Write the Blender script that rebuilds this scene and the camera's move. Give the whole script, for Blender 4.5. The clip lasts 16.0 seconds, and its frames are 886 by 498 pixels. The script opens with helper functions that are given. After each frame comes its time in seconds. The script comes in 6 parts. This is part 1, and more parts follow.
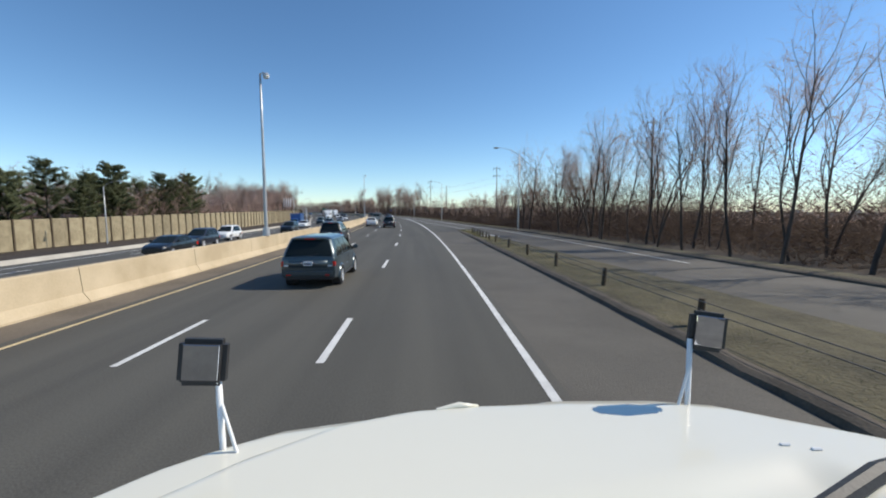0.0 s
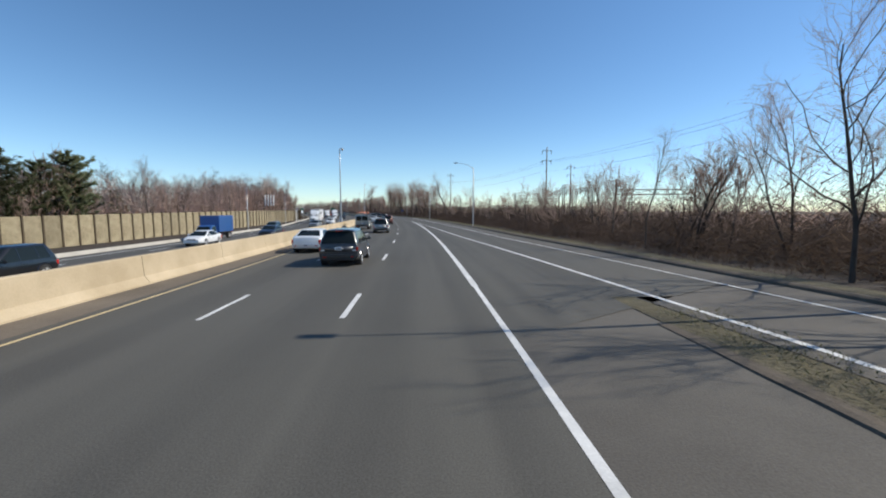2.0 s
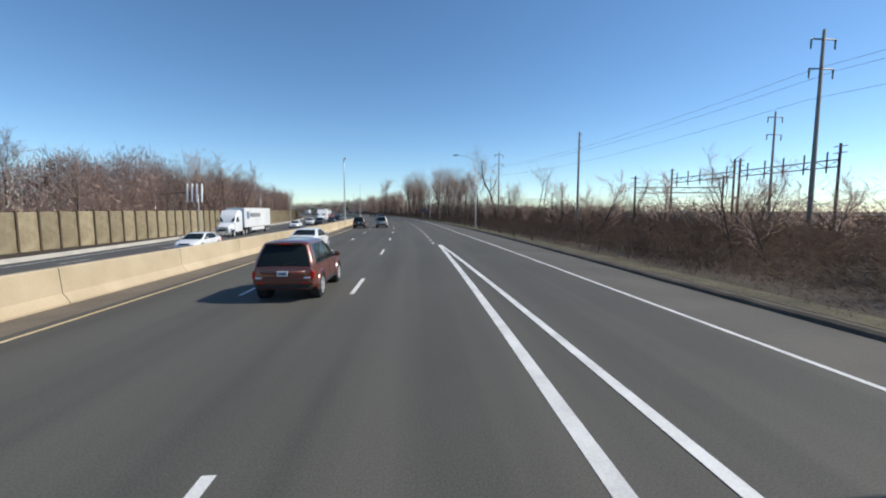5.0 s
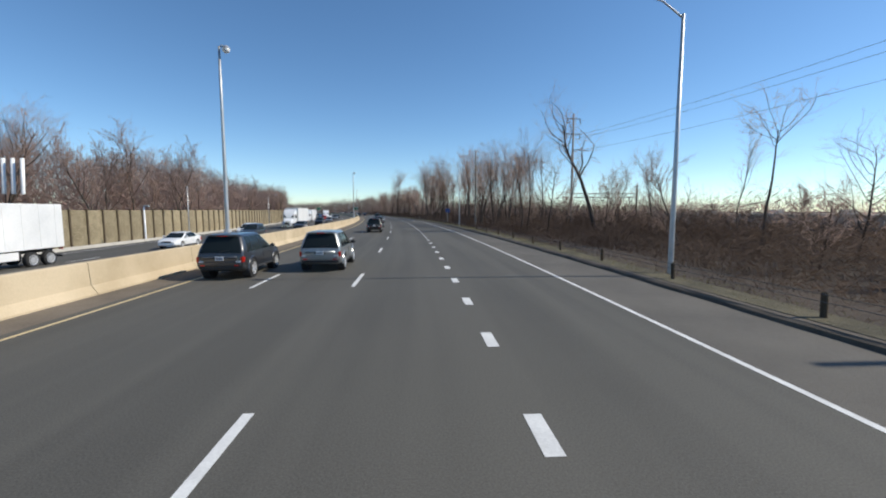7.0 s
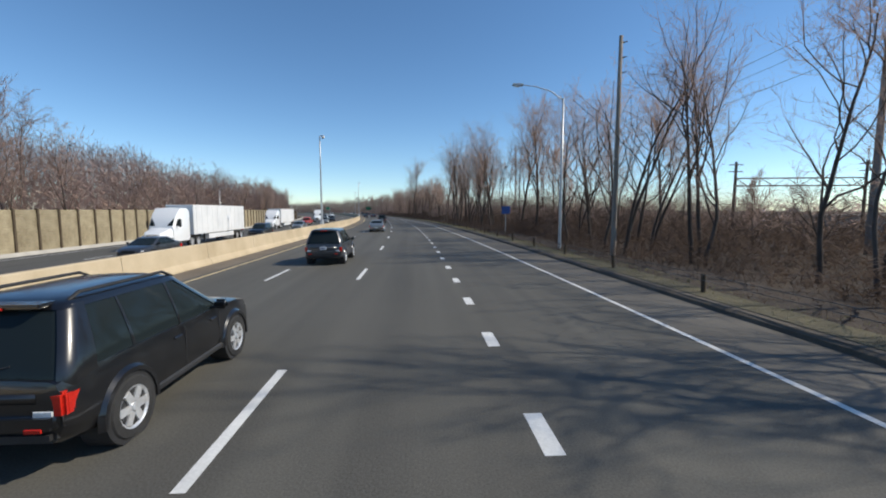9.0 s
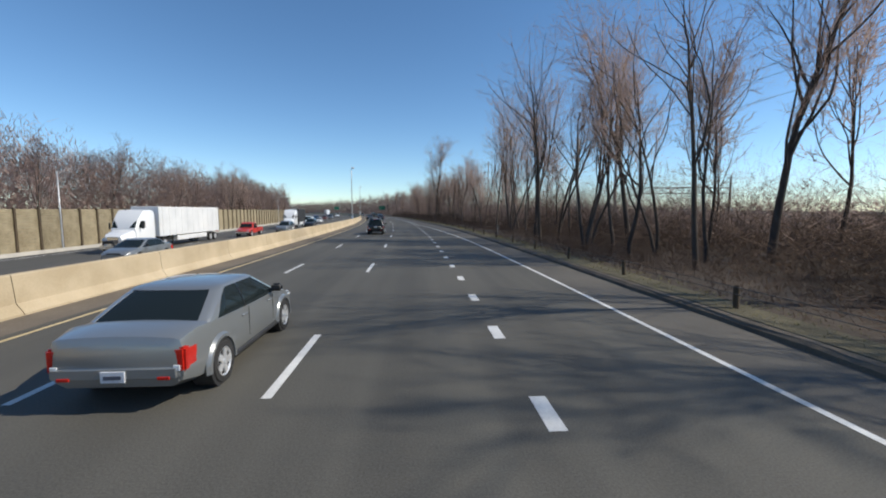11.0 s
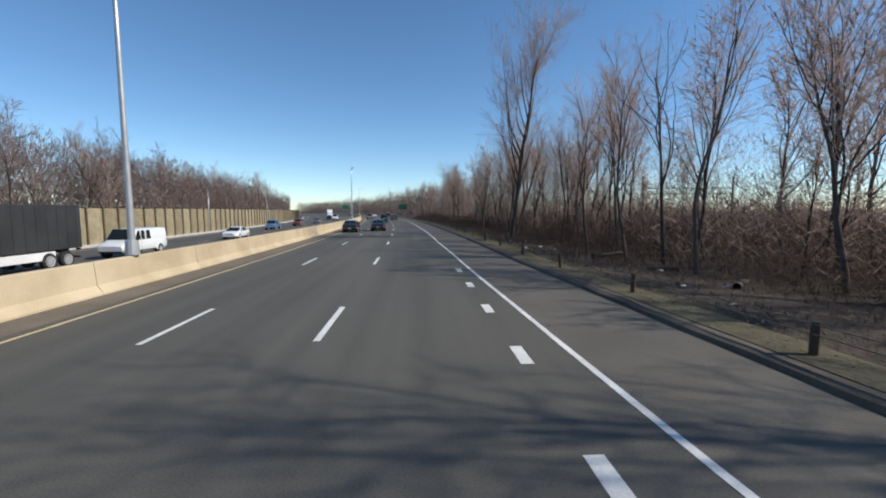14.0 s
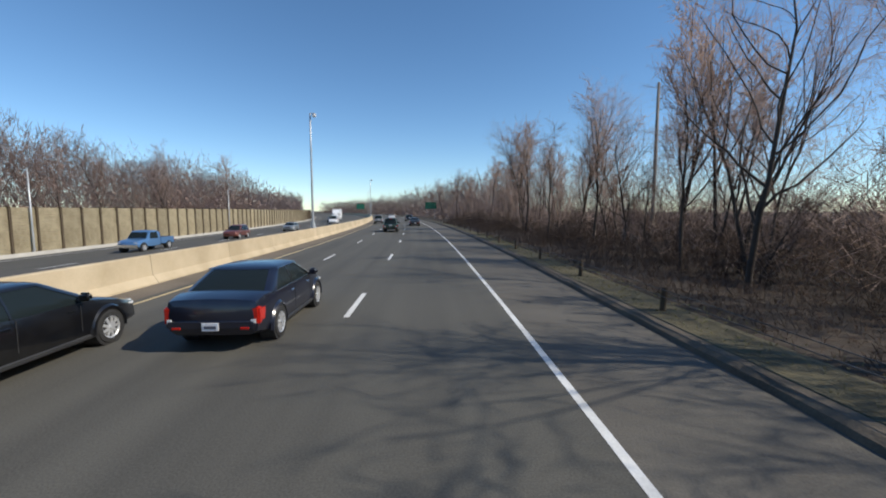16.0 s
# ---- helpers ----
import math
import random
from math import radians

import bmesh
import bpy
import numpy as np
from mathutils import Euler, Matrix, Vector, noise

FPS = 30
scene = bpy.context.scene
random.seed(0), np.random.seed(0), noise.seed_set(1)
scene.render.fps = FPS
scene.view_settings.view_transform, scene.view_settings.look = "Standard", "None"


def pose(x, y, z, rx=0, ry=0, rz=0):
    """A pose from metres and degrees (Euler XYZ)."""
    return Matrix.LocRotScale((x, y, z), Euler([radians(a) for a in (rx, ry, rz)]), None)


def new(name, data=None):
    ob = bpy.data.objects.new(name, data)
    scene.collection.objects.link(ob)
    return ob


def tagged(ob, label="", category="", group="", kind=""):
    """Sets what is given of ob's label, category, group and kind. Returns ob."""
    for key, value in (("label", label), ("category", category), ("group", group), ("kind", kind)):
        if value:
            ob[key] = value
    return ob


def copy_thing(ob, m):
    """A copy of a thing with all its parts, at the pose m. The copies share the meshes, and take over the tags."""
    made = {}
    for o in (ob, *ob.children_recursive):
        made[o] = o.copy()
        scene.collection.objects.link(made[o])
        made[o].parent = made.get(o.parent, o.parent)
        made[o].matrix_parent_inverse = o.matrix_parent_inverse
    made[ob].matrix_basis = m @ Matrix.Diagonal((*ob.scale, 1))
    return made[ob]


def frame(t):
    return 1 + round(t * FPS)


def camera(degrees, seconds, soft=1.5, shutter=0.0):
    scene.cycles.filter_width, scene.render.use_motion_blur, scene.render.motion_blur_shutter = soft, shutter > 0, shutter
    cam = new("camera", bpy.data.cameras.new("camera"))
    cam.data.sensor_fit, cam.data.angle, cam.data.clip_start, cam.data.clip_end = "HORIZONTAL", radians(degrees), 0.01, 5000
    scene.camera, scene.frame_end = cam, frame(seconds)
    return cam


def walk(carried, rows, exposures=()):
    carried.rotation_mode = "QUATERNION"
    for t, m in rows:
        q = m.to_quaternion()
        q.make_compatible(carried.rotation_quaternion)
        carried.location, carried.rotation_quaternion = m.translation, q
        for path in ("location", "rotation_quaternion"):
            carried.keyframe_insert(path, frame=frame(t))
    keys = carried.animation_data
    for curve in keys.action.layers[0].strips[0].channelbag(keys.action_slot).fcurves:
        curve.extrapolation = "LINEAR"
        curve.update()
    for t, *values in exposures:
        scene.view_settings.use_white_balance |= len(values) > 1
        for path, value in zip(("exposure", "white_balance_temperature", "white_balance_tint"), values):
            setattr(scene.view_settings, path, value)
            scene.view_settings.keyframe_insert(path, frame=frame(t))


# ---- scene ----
# ---- camera and its walk ----
R_ROAD = 1000.0          # the road bends steadily to its left


def P(s, d, z=0.0):
    """A point s metres along the road and d metres right of the lane line beside the camera's lane."""
    a = s / R_ROAD
    return Vector((-R_ROAD + (R_ROAD + d) * math.cos(a), (R_ROAD + d) * math.sin(a), z))


def at_road(s, d, z=0.0, turn=0.0):
    """A pose on the road that faces along it (local +y ahead), turned left by some degrees."""
    p = P(s, d, z)
    return pose(p.x, p.y, p.z, 0, 0, math.degrees(s / R_ROAD) + turn)


def ramp_of(pairs):
    xs, ys = [p[0] for p in pairs], [p[1] for p in pairs]
    return lambda s: float(np.interp(s, xs, ys))


# seconds, metres along the road, metres right of the lane line, height, turn against the road, pitch, roll
DRIVE = [
    (0.0, 0.0, 1.86, 2.67, -2.3, -5.3, 0.0),
    (1.5, 34.15, 1.98, 2.67, -2.5, -5.3, 0.0),
    (3.0, 69.0, 2.05, 2.67, -2.7, -5.3, 0.0),
    (3.5, 80.6, 2.08, 2.67, -2.8, -5.3, 0.0),
    (7.0, 163.4, 2.25, 2.67, -3.3, -5.3, 0.0),
    (8.0, 187.0, 2.3, 2.67, -3.3, -5.3, 0.0),
    (9.0, 210.7, 2.3, 2.67, -3.2, -5.3, 0.0),
    (12.5, 293.0, 2.1, 2.67, -3.2, -5.3, 0.0),
    (13.5, 316.8, 2.1, 2.67, -3.3, -5.3, 0.0),
    (14.5, 339.4, 2.1, 2.67, -2.8, -5.3, 0.0),
    (16.0, 375.1, 2.1, 2.67, -1.6, -5.3, 0.0),
]
cam = camera(94.2, 16.0, soft=2.0)


def cam_pose(row):
    t, s, d, z, turn, pitch, roll = row
    p = P(s, d, z)
    return pose(p.x, p.y, p.z, 90 + pitch, roll, math.degrees(s / R_ROAD) + turn)


walk(cam, [(row[0], cam_pose(row)) for row in DRIVE])

# ---- sky, sun ----
SUN_EL, SUN_AZ = 40.0, 80.0       # height; degrees right of the first heading (+y)
world = bpy.data.worlds.new("sky")
scene.world = world
world.use_nodes = True
wn = world.node_tree
sky = wn.nodes.new("ShaderNodeTexSky")
sky.sky_type = "NISHITA"
sky.sun_disc = False
sky.sun_elevation = radians(SUN_EL)
sky.sun_rotation = radians(SUN_AZ)
sky.air_density, sky.dust_density, sky.ozone_density = 1.0, 0.45, 2.4
sky.altitude = 1800.0
wn.nodes["Background"].inputs["Strength"].default_value = 0.142
tint = wn.nodes.new("ShaderNodeHueSaturation")      # a clear, cool spring sky
tint.inputs["Saturation"].default_value = 1.11
cool = wn.nodes.new("ShaderNodeMix")
cool.data_type, cool.blend_type = "RGBA", "MULTIPLY"
cool.inputs[0].default_value = 1.0
cool.inputs[7].default_value = (1.0, 1.065, 1.07, 1)
wn.links.new(sky.outputs[0], cool.inputs[6])
wn.links.new(cool.outputs[2], tint.inputs["Color"])
wn.links.new(tint.outputs[0], wn.nodes["Background"].inputs[0])
sun = new("sun", bpy.data.lights.new("sun", "SUN"))
sun.data.energy, sun.data.angle, sun.data.color = 4.6, radians(0.53), (1.0, 0.92, 0.79)
to_sun = Vector((math.sin(radians(SUN_AZ)) * math.cos(radians(SUN_EL)), math.cos(radians(SUN_AZ)) * math.cos(radians(SUN_EL)), math.sin(radians(SUN_EL))))
sun.rotation_euler = to_sun.to_track_quat("Z", "Y").to_euler()
scene.view_settings.exposure = 0.0

# ---- materials ----
def material(name, build):
    m = bpy.data.materials.new(name)
    m.use_nodes = True
    nt = m.node_tree
    build(nt, nt.nodes["Principled BSDF"])
    return m


def node(nt, kind, **values):
    n = nt.nodes.new(kind)
    for key, value in values.items():
        if key in n.inputs:
            n.inputs[key].default_value = value
    return n


def mixed(nt, fac, a, b, mode="MIX"):
    m = nt.nodes.new("ShaderNodeMix")
    m.data_type, m.blend_type = "RGBA", mode
    for socket, value in ((m.inputs[0], fac), (m.inputs[6], a), (m.inputs[7], b)):
        if isinstance(value, bpy.types.NodeSocket):
            nt.links.new(value, socket)
        elif isinstance(value, (int, float)):
            socket.default_value = value
        else:
            socket.default_value = (*value, 1)
    return m.outputs[2]


def coords(nt, scale=(1, 1, 1), kind="Object"):
    t = nt.nodes.new("ShaderNodeTexCoord")
    mp = nt.nodes.new("ShaderNodeMapping")
    mp.inputs["Scale"].default_value = scale
    nt.links.new(t.outputs[kind], mp.inputs["Vector"])
    return mp.outputs[0]


def noise_of(nt, vec, scale, detail=4.0, rough=0.55, low=0.35, high=0.65):
    n = node(nt, "ShaderNodeTexNoise", Scale=scale, Detail=detail, Roughness=rough)
    nt.links.new(vec, n.inputs["Vector"])
    r = nt.nodes.new("ShaderNodeMapRange")
    r.inputs["From Min"].default_value, r.inputs["From Max"].default_value = low, high
    nt.links.new(n.outputs["Fac"], r.inputs["Value"])
    return r.outputs[0]


def bumped(nt, bsdf, height, strength=0.3, distance=0.01):
    b = node(nt, "ShaderNodeBump", Strength=strength, Distance=distance)
    nt.links.new(height, b.inputs["Height"])
    nt.links.new(b.outputs[0], bsdf.inputs["Normal"])


def varied(name, dark, light, scale=3.0, fine=40.0, rough=0.8, bump=0.2, stretch=(1, 1, 1), per_object=0.0, metal=0.0, spec=0.5, distance=0.01, grain=0.35):
    """A surface with stains at one scale, grain at another and a fine relief."""
    def build(nt, b):
        v = coords(nt, stretch)
        big, small = noise_of(nt, v, scale), noise_of(nt, v, fine, 3.0)
        mid = tuple((p + q) / 2 for p, q in zip(dark, light))
        col = mixed(nt, big, dark, light)
        col = mixed(nt, grain, col, mixed(nt, small, tuple(c * 0.7 for c in mid), tuple(min(1, c * 1.3) for c in mid)))
        if per_object:
            info = nt.nodes.new("ShaderNodeObjectInfo")
            r = nt.nodes.new("ShaderNodeMapRange")
            r.inputs["To Min"].default_value, r.inputs["To Max"].default_value = 1 - per_object, 1 + per_object
            nt.links.new(info.outputs["Random"], r.inputs["Value"])
            col = mixed(nt, 1.0, col, r.outputs[0], "MULTIPLY")
        nt.links.new(col, b.inputs["Base Color"])
        b.inputs["Roughness"].default_value, b.inputs["Metallic"].default_value = rough, metal
        b.inputs["Specular IOR Level"].default_value = spec
        if bump:
            bumped(nt, b, small, bump, distance)
    return material(name, build)


def road_mat(nt, b):
    """Worn asphalt: wheel paths polished along the lanes, patches, grit, sealed cracks."""
    v = coords(nt, (1, 1, 1), "UV")
    sep = nt.nodes.new("ShaderNodeSeparateXYZ")
    nt.links.new(v, sep.inputs[0])
    long_v = coords(nt, (1.0, 0.03, 1), "UV")
    tracks = noise_of(nt, long_v, 0.9, 2.0, 0.5, 0.38, 0.62)
    patch = noise_of(nt, v, 0.12, 4.0, 0.6, 0.35, 0.7)
    grit = noise_of(nt, v, 38.0, 3.0, 0.7, 0.3, 0.7)
    col = mixed(nt, tracks, (0.058, 0.054, 0.0455), (0.107, 0.100, 0.083))
    col = mixed(nt, patch, col, mixed(nt, 0.5, col, (0.118, 0.111, 0.093)))
    col = mixed(nt, 0.45, col, mixed(nt, grit, (0.040, 0.039, 0.035), (0.152, 0.147, 0.130)))
    nt.links.new(col, b.inputs["Base Color"])
    b.inputs["Roughness"].default_value = 0.82
    b.inputs["Specular IOR Level"].default_value = 0.35
    bumped(nt, b, grit, 0.35, 0.004)


ASPHALT = material("asphalt", road_mat)
SHOULDER = varied("old_shoulder_asphalt", (0.080, 0.073, 0.062), (0.126, 0.115, 0.097), 0.35, 30, 0.9, 0.3)
DIRT_EDGE = varied("gritty_brown_median_shoulder", (0.115, 0.094, 0.071), (0.185, 0.154, 0.118), 0.5, 18, 0.95, 0.3)
PAINT_WHITE = varied("worn_white_road_paint", (0.55, 0.55, 0.53), (0.78, 0.78, 0.75), 1.2, 25, 0.7, 0.1, grain=0.2)
PAINT_YELLOW = varied("faded_yellow_road_paint", (0.58, 0.44, 0.21), (0.73, 0.59, 0.35), 1.0, 25, 0.7, 0.1)
CONCRETE = varied("tan_weathered_concrete", (0.42, 0.335, 0.215), (0.56, 0.46, 0.315), 0.5, 22, 0.9, 0.12, per_object=0.04, grain=0.14)
PALE_CONCRETE = varied("pale_kerb_concrete", (0.34, 0.32, 0.28), (0.48, 0.45, 0.39), 0.8, 20, 0.9, 0.2)
KERB_STONE = varied("dark_kerb_asphalt", (0.070, 0.056, 0.041), (0.135, 0.109, 0.080), 1.0, 20, 0.95, 0.4)
WALL_WOOD = varied("weathered_tan_wood_planks", (0.215, 0.175, 0.105), (0.385, 0.325, 0.210), 0.8, 14, 0.9, 0.3, (1, 1, 6), per_object=0.18)
POST_WOOD = varied("dark_brown_wood_post", (0.055, 0.038, 0.022), (0.11, 0.08, 0.05), 2, 20, 0.9, 0.4, (6, 6, 1))
POLE_WOOD = varied("grey_brown_utility_pole_wood", (0.19, 0.16, 0.13), (0.33, 0.29, 0.25), 1.5, 22, 0.9, 0.4, (8, 8, 0.6))
STEEL = varied("galvanised_steel", (0.42, 0.43, 0.43), (0.60, 0.61, 0.61), 1.5, 30, 0.45, 0.05, metal=0.6)
DARK_STEEL = varied("dull_dark_steel", (0.10, 0.10, 0.10), (0.17, 0.17, 0.165), 1.5, 30, 0.55, 0.05, metal=0.5)
GRASS_LAND = varied("dry_winter_ground", (0.026, 0.018, 0.012), (0.070, 0.049, 0.031), 0.25, 6, 0.95, 0.5, distance=0.05)
VERGE = varied("patchy_dry_roadside_grass", (0.042, 0.036, 0.018), (0.135, 0.116, 0.064), 0.6, 9, 0.95, 0.5, distance=0.04)
BARK = varied("grey_brown_bark", (0.040, 0.030, 0.024), (0.105, 0.083, 0.068), 1.2, 14, 0.95, 0.5, (4, 4, 0.8), per_object=0.25)


def thin(mat, share):
    """Fine growth that lets light through: part of it comes out on the far side."""
    nt = mat.node_tree
    b, out = nt.nodes["Principled BSDF"], nt.nodes["Material Output"]
    tr, mx = nt.nodes.new("ShaderNodeBsdfTranslucent"), nt.nodes.new("ShaderNodeMixShader")
    mx.inputs[0].default_value = share
    nt.links.new(b.inputs["Base Color"].links[0].from_socket, tr.inputs["Color"])
    nt.links.new(b.outputs[0], mx.inputs[1])
    nt.links.new(tr.outputs[0], mx.inputs[2])
    nt.links.new(mx.outputs[0], out.inputs["Surface"])
    b.inputs["Specular IOR Level"].default_value = 0.1
    return mat


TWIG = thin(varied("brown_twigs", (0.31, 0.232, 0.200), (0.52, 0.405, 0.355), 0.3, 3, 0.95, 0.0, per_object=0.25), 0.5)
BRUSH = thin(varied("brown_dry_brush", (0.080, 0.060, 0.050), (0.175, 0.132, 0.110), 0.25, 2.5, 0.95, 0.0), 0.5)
# paler copy of TWIG: the far woods' sunlit haze is put into the colour
WOODS_TWIG = thin(varied("reddish_sunlit_twigs", (0.46, 0.335, 0.28), (0.74, 0.555, 0.475), 0.12, 2.0, 0.95, 0.0, per_object=0.2), 0.5)
NEEDLES = thin(varied("olive_green_pine_needles", (0.105, 0.130, 0.070), (0.250, 0.275, 0.160), 0.6, 6, 0.9, 0.0, per_object=0.2), 0.5)

RUST = varied("rusty_steel_lattice", (0.07, 0.045, 0.03), (0.15, 0.10, 0.07), 1.0, 16, 0.8, 0.2)
CABLE = varied("dark_cable", (0.05, 0.05, 0.05), (0.09, 0.09, 0.09), 2.0, 10, 0.7, 0.0)
SIGN_BLUE = varied("blue_road_sign", (0.02, 0.06, 0.22), (0.03, 0.09, 0.30), 1.0, 10, 0.5, 0.0)
SIGN_GREEN = varied("green_road_sign", (0.01, 0.10, 0.06), (0.02, 0.15, 0.09), 1.0, 10, 0.5, 0.0)
LAMP_GLASS = varied("white_lamp_glass", (0.75, 0.76, 0.76), (0.88, 0.88, 0.87), 2.0, 10, 0.25, 0.0)
DRY_GRASS = varied("dry_straw_grass", (0.09, 0.095, 0.035), (0.24, 0.215, 0.11), 0.6, 5, 0.9, 0.0)
WALL_TAN = varied("tan_painted_metal_siding", (0.32, 0.25, 0.17), (0.42, 0.34, 0.24), 0.4, 8, 0.7, 0.1)
BRICK_RED = varied("red_brown_brickwork", (0.16, 0.075, 0.05), (0.27, 0.13, 0.085), 0.4, 12, 0.9, 0.2)


def paint(name, color, metal=0.35, rough=0.28):
    """Car paint with a clear coat and a film of road dust."""
    def build(nt, b):
        v = coords(nt)
        dust = noise_of(nt, v, 2.2, 4.0, 0.6, 0.45, 0.8)
        m = nt.nodes.new("ShaderNodeMath")
        m.operation = "MULTIPLY"
        m.inputs[1].default_value = 0.03
        nt.links.new(dust, m.inputs[0])
        nt.links.new(mixed(nt, m.outputs[0], color, (0.30, 0.28, 0.25)), b.inputs["Base Color"])
        b.inputs["Metallic"].default_value, b.inputs["Roughness"].default_value = metal, rough
        b.inputs["Coat Weight"].default_value, b.inputs["Coat Roughness"].default_value = 0.7, 0.06
    return material(name, build)


PAINTS = {
    "teal": paint("grey_teal_car_paint", (0.045, 0.068, 0.082)), "black": paint("black_car_paint", (0.006, 0.006, 0.007), 0.0), "navy": paint("dark_navy_car_paint", (0.008, 0.010, 0.022), 0.0),
    "charcoal": paint("charcoal_car_paint", (0.045, 0.048, 0.055)), "silver": paint("silver_car_paint", (0.25, 0.265, 0.27), 0.45, 0.3), "white": paint("white_car_paint", (0.78, 0.79, 0.79), 0.0),
    "cream": paint("off_white_hood_paint", (0.77, 0.745, 0.63), 0.0, 0.34), "blue": paint("blue_truck_paint", (0.03, 0.11, 0.33), 0.1), "sky": paint("light_blue_car_paint", (0.10, 0.22, 0.42), 0.3),
    "red": paint("red_truck_paint", (0.55, 0.045, 0.03), 0.0), "brown": paint("red_brown_car_paint", (0.16, 0.05, 0.035), 0.2), "green": paint("dark_green_car_paint", (0.02, 0.045, 0.035), 0.2),
}


def glass_dark(nt, b):
    b.inputs["Base Color"].default_value = (0.014, 0.020, 0.022, 1)
    b.inputs["Roughness"].default_value = 0.04
    b.inputs["Specular IOR Level"].default_value = 0.16


GLASS = material("tinted_car_glass", glass_dark)
GLOSS_BLACK = paint("gloss_black_trim", (0.006, 0.006, 0.007), 0.0)
RUBBER = varied("black_tyre_rubber", (0.015, 0.015, 0.015), (0.035, 0.034, 0.033), 3, 40, 0.85, 0.2)
PLASTIC = varied("black_trim_plastic", (0.018, 0.018, 0.019), (0.035, 0.035, 0.036), 3, 40, 0.6, 0.1)
ALLOY = varied("bright_alloy_wheel", (0.55, 0.56, 0.57), (0.75, 0.76, 0.77), 3, 30, 0.3, 0.0, metal=0.5)
CHROME = varied("chrome", (0.75, 0.76, 0.77), (0.85, 0.86, 0.87), 3, 30, 0.12, 0.0, metal=1.0)
TAIL_RED = varied("red_tail_lamp_plastic", (0.42, 0.012, 0.008), (0.6, 0.03, 0.015), 3, 30, 0.2, 0.0)
HEAD_GLASS = varied("clear_headlamp_glass", (0.55, 0.57, 0.58), (0.75, 0.76, 0.77), 6, 40, 0.12, 0.0)
PLATE = varied("white_plate", (0.6, 0.62, 0.66), (0.75, 0.76, 0.78), 4, 40, 0.5, 0.0)
INK = varied("dark_blue_bar", (0.06, 0.07, 0.10), (0.09, 0.10, 0.13), 4, 40, 0.6, 0.0)
TRAILER_WHITE = varied("white_trailer_panels", (0.66, 0.67, 0.67), (0.80, 0.80, 0.79), 0.4, 10, 0.5, 0.03, grain=0.1)
TARP = varied("black_trailer_box", (0.02, 0.02, 0.021), (0.045, 0.045, 0.046), 0.6, 10, 0.6, 0.1)
ORANGE = varied("orange_fibreglass_ladder", (0.62, 0.22, 0.10), (0.78, 0.34, 0.19), 1.5, 20, 0.6, 0.05)
MIRROR = varied("mirror_glass", (0.85, 0.86, 0.87), (0.9, 0.9, 0.9), 3, 30, 0.02, 0.0, metal=1.0)

LITTER = varied("crumpled_pale_litter", (0.55, 0.54, 0.50), (0.75, 0.74, 0.70), 6, 30, 0.8, 0.2)

# ---- mesh helpers ----
def mesh_object(name, verts, faces, mat, parent=None, uvs=None, smooth=False, soft=False):
    """soft: fine growth is shaded as one mass, with its normals turned upward."""
    me = bpy.data.meshes.new(name)
    me.from_pydata(verts, [], faces)
    if mat:
        for m in (mat if isinstance(mat, (list, tuple)) else [mat]):
            me.materials.append(m)
    if uvs is not None:
        layer = me.uv_layers.new(name="UVMap")
        idx = np.empty(len(me.loops), dtype=np.int32)
        me.loops.foreach_get("vertex_index", idx)
        layer.data.foreach_set("uv", np.asarray(uvs, dtype=np.float32)[idx].ravel())
    if smooth:
        me.polygons.foreach_set("use_smooth", [True] * len(me.polygons))
    if soft:
        me.polygons.foreach_set("use_smooth", [True] * len(me.polygons))
        up = np.random.RandomState(3).normal(0, 0.33, (len(verts), 3)) + (0, 0, 1)
        me.normals_split_custom_set_from_vertices((up / np.linalg.norm(up, axis=1)[:, None]).tolist())
    ob = new(name, me)
    if parent:
        ob.parent = parent
    return ob


def part(name, bm, mat, parent, label="", smooth=False):
    if smooth:
        for edge in bm.edges:
            edge.smooth = len(edge.link_faces) == 2 and edge.calc_face_angle(0) < radians(38)
    me = bpy.data.meshes.new(name)
    bm.to_mesh(me)
    bm.free()
    me.materials.append(mat)
    if smooth:
        me.polygons.foreach_set("use_smooth", [True] * len(me.polygons))
    ob = new(name, me)
    ob.parent = parent
    return tagged(ob, label)


def thing(name, label, category, group="", kind="", m=None):
    e = new(name)
    e.empty_display_size = 0.3
    if m is not None:
        e.matrix_basis = m
    return tagged(e, label, category, group, kind)


def stations(s0, s1, step):
    n = max(1, int(round((s1 - s0) / step)))
    return [s0 + (s1 - s0) * i / n for i in range(n + 1)]


def sweep(name, profile, s0, s1, step, mat, parent=None, close=False, uv=False):
    """A cross-section carried along the road. profile(s): list of (d, z)."""
    ss = stations(s0, s1, step)
    verts, uvs, faces = [], [], []
    n = len(profile(s0))
    for s in ss:
        for d, z in profile(s):
            verts.append(P(s, d, z))
            uvs.append((d, s))
    m = n if close else n - 1
    for i in range(len(ss) - 1):
        for j in range(m):
            a, b = i * n + j, i * n + (j + 1) % n
            faces.append((a, b, b + n, a + n))
    if close:
        faces.append(tuple(range(n))[::-1])
        faces.append(tuple(range((len(ss) - 1) * n, len(ss) * n)))
    return mesh_object(name, verts, faces, mat, parent, uvs if uv else None)


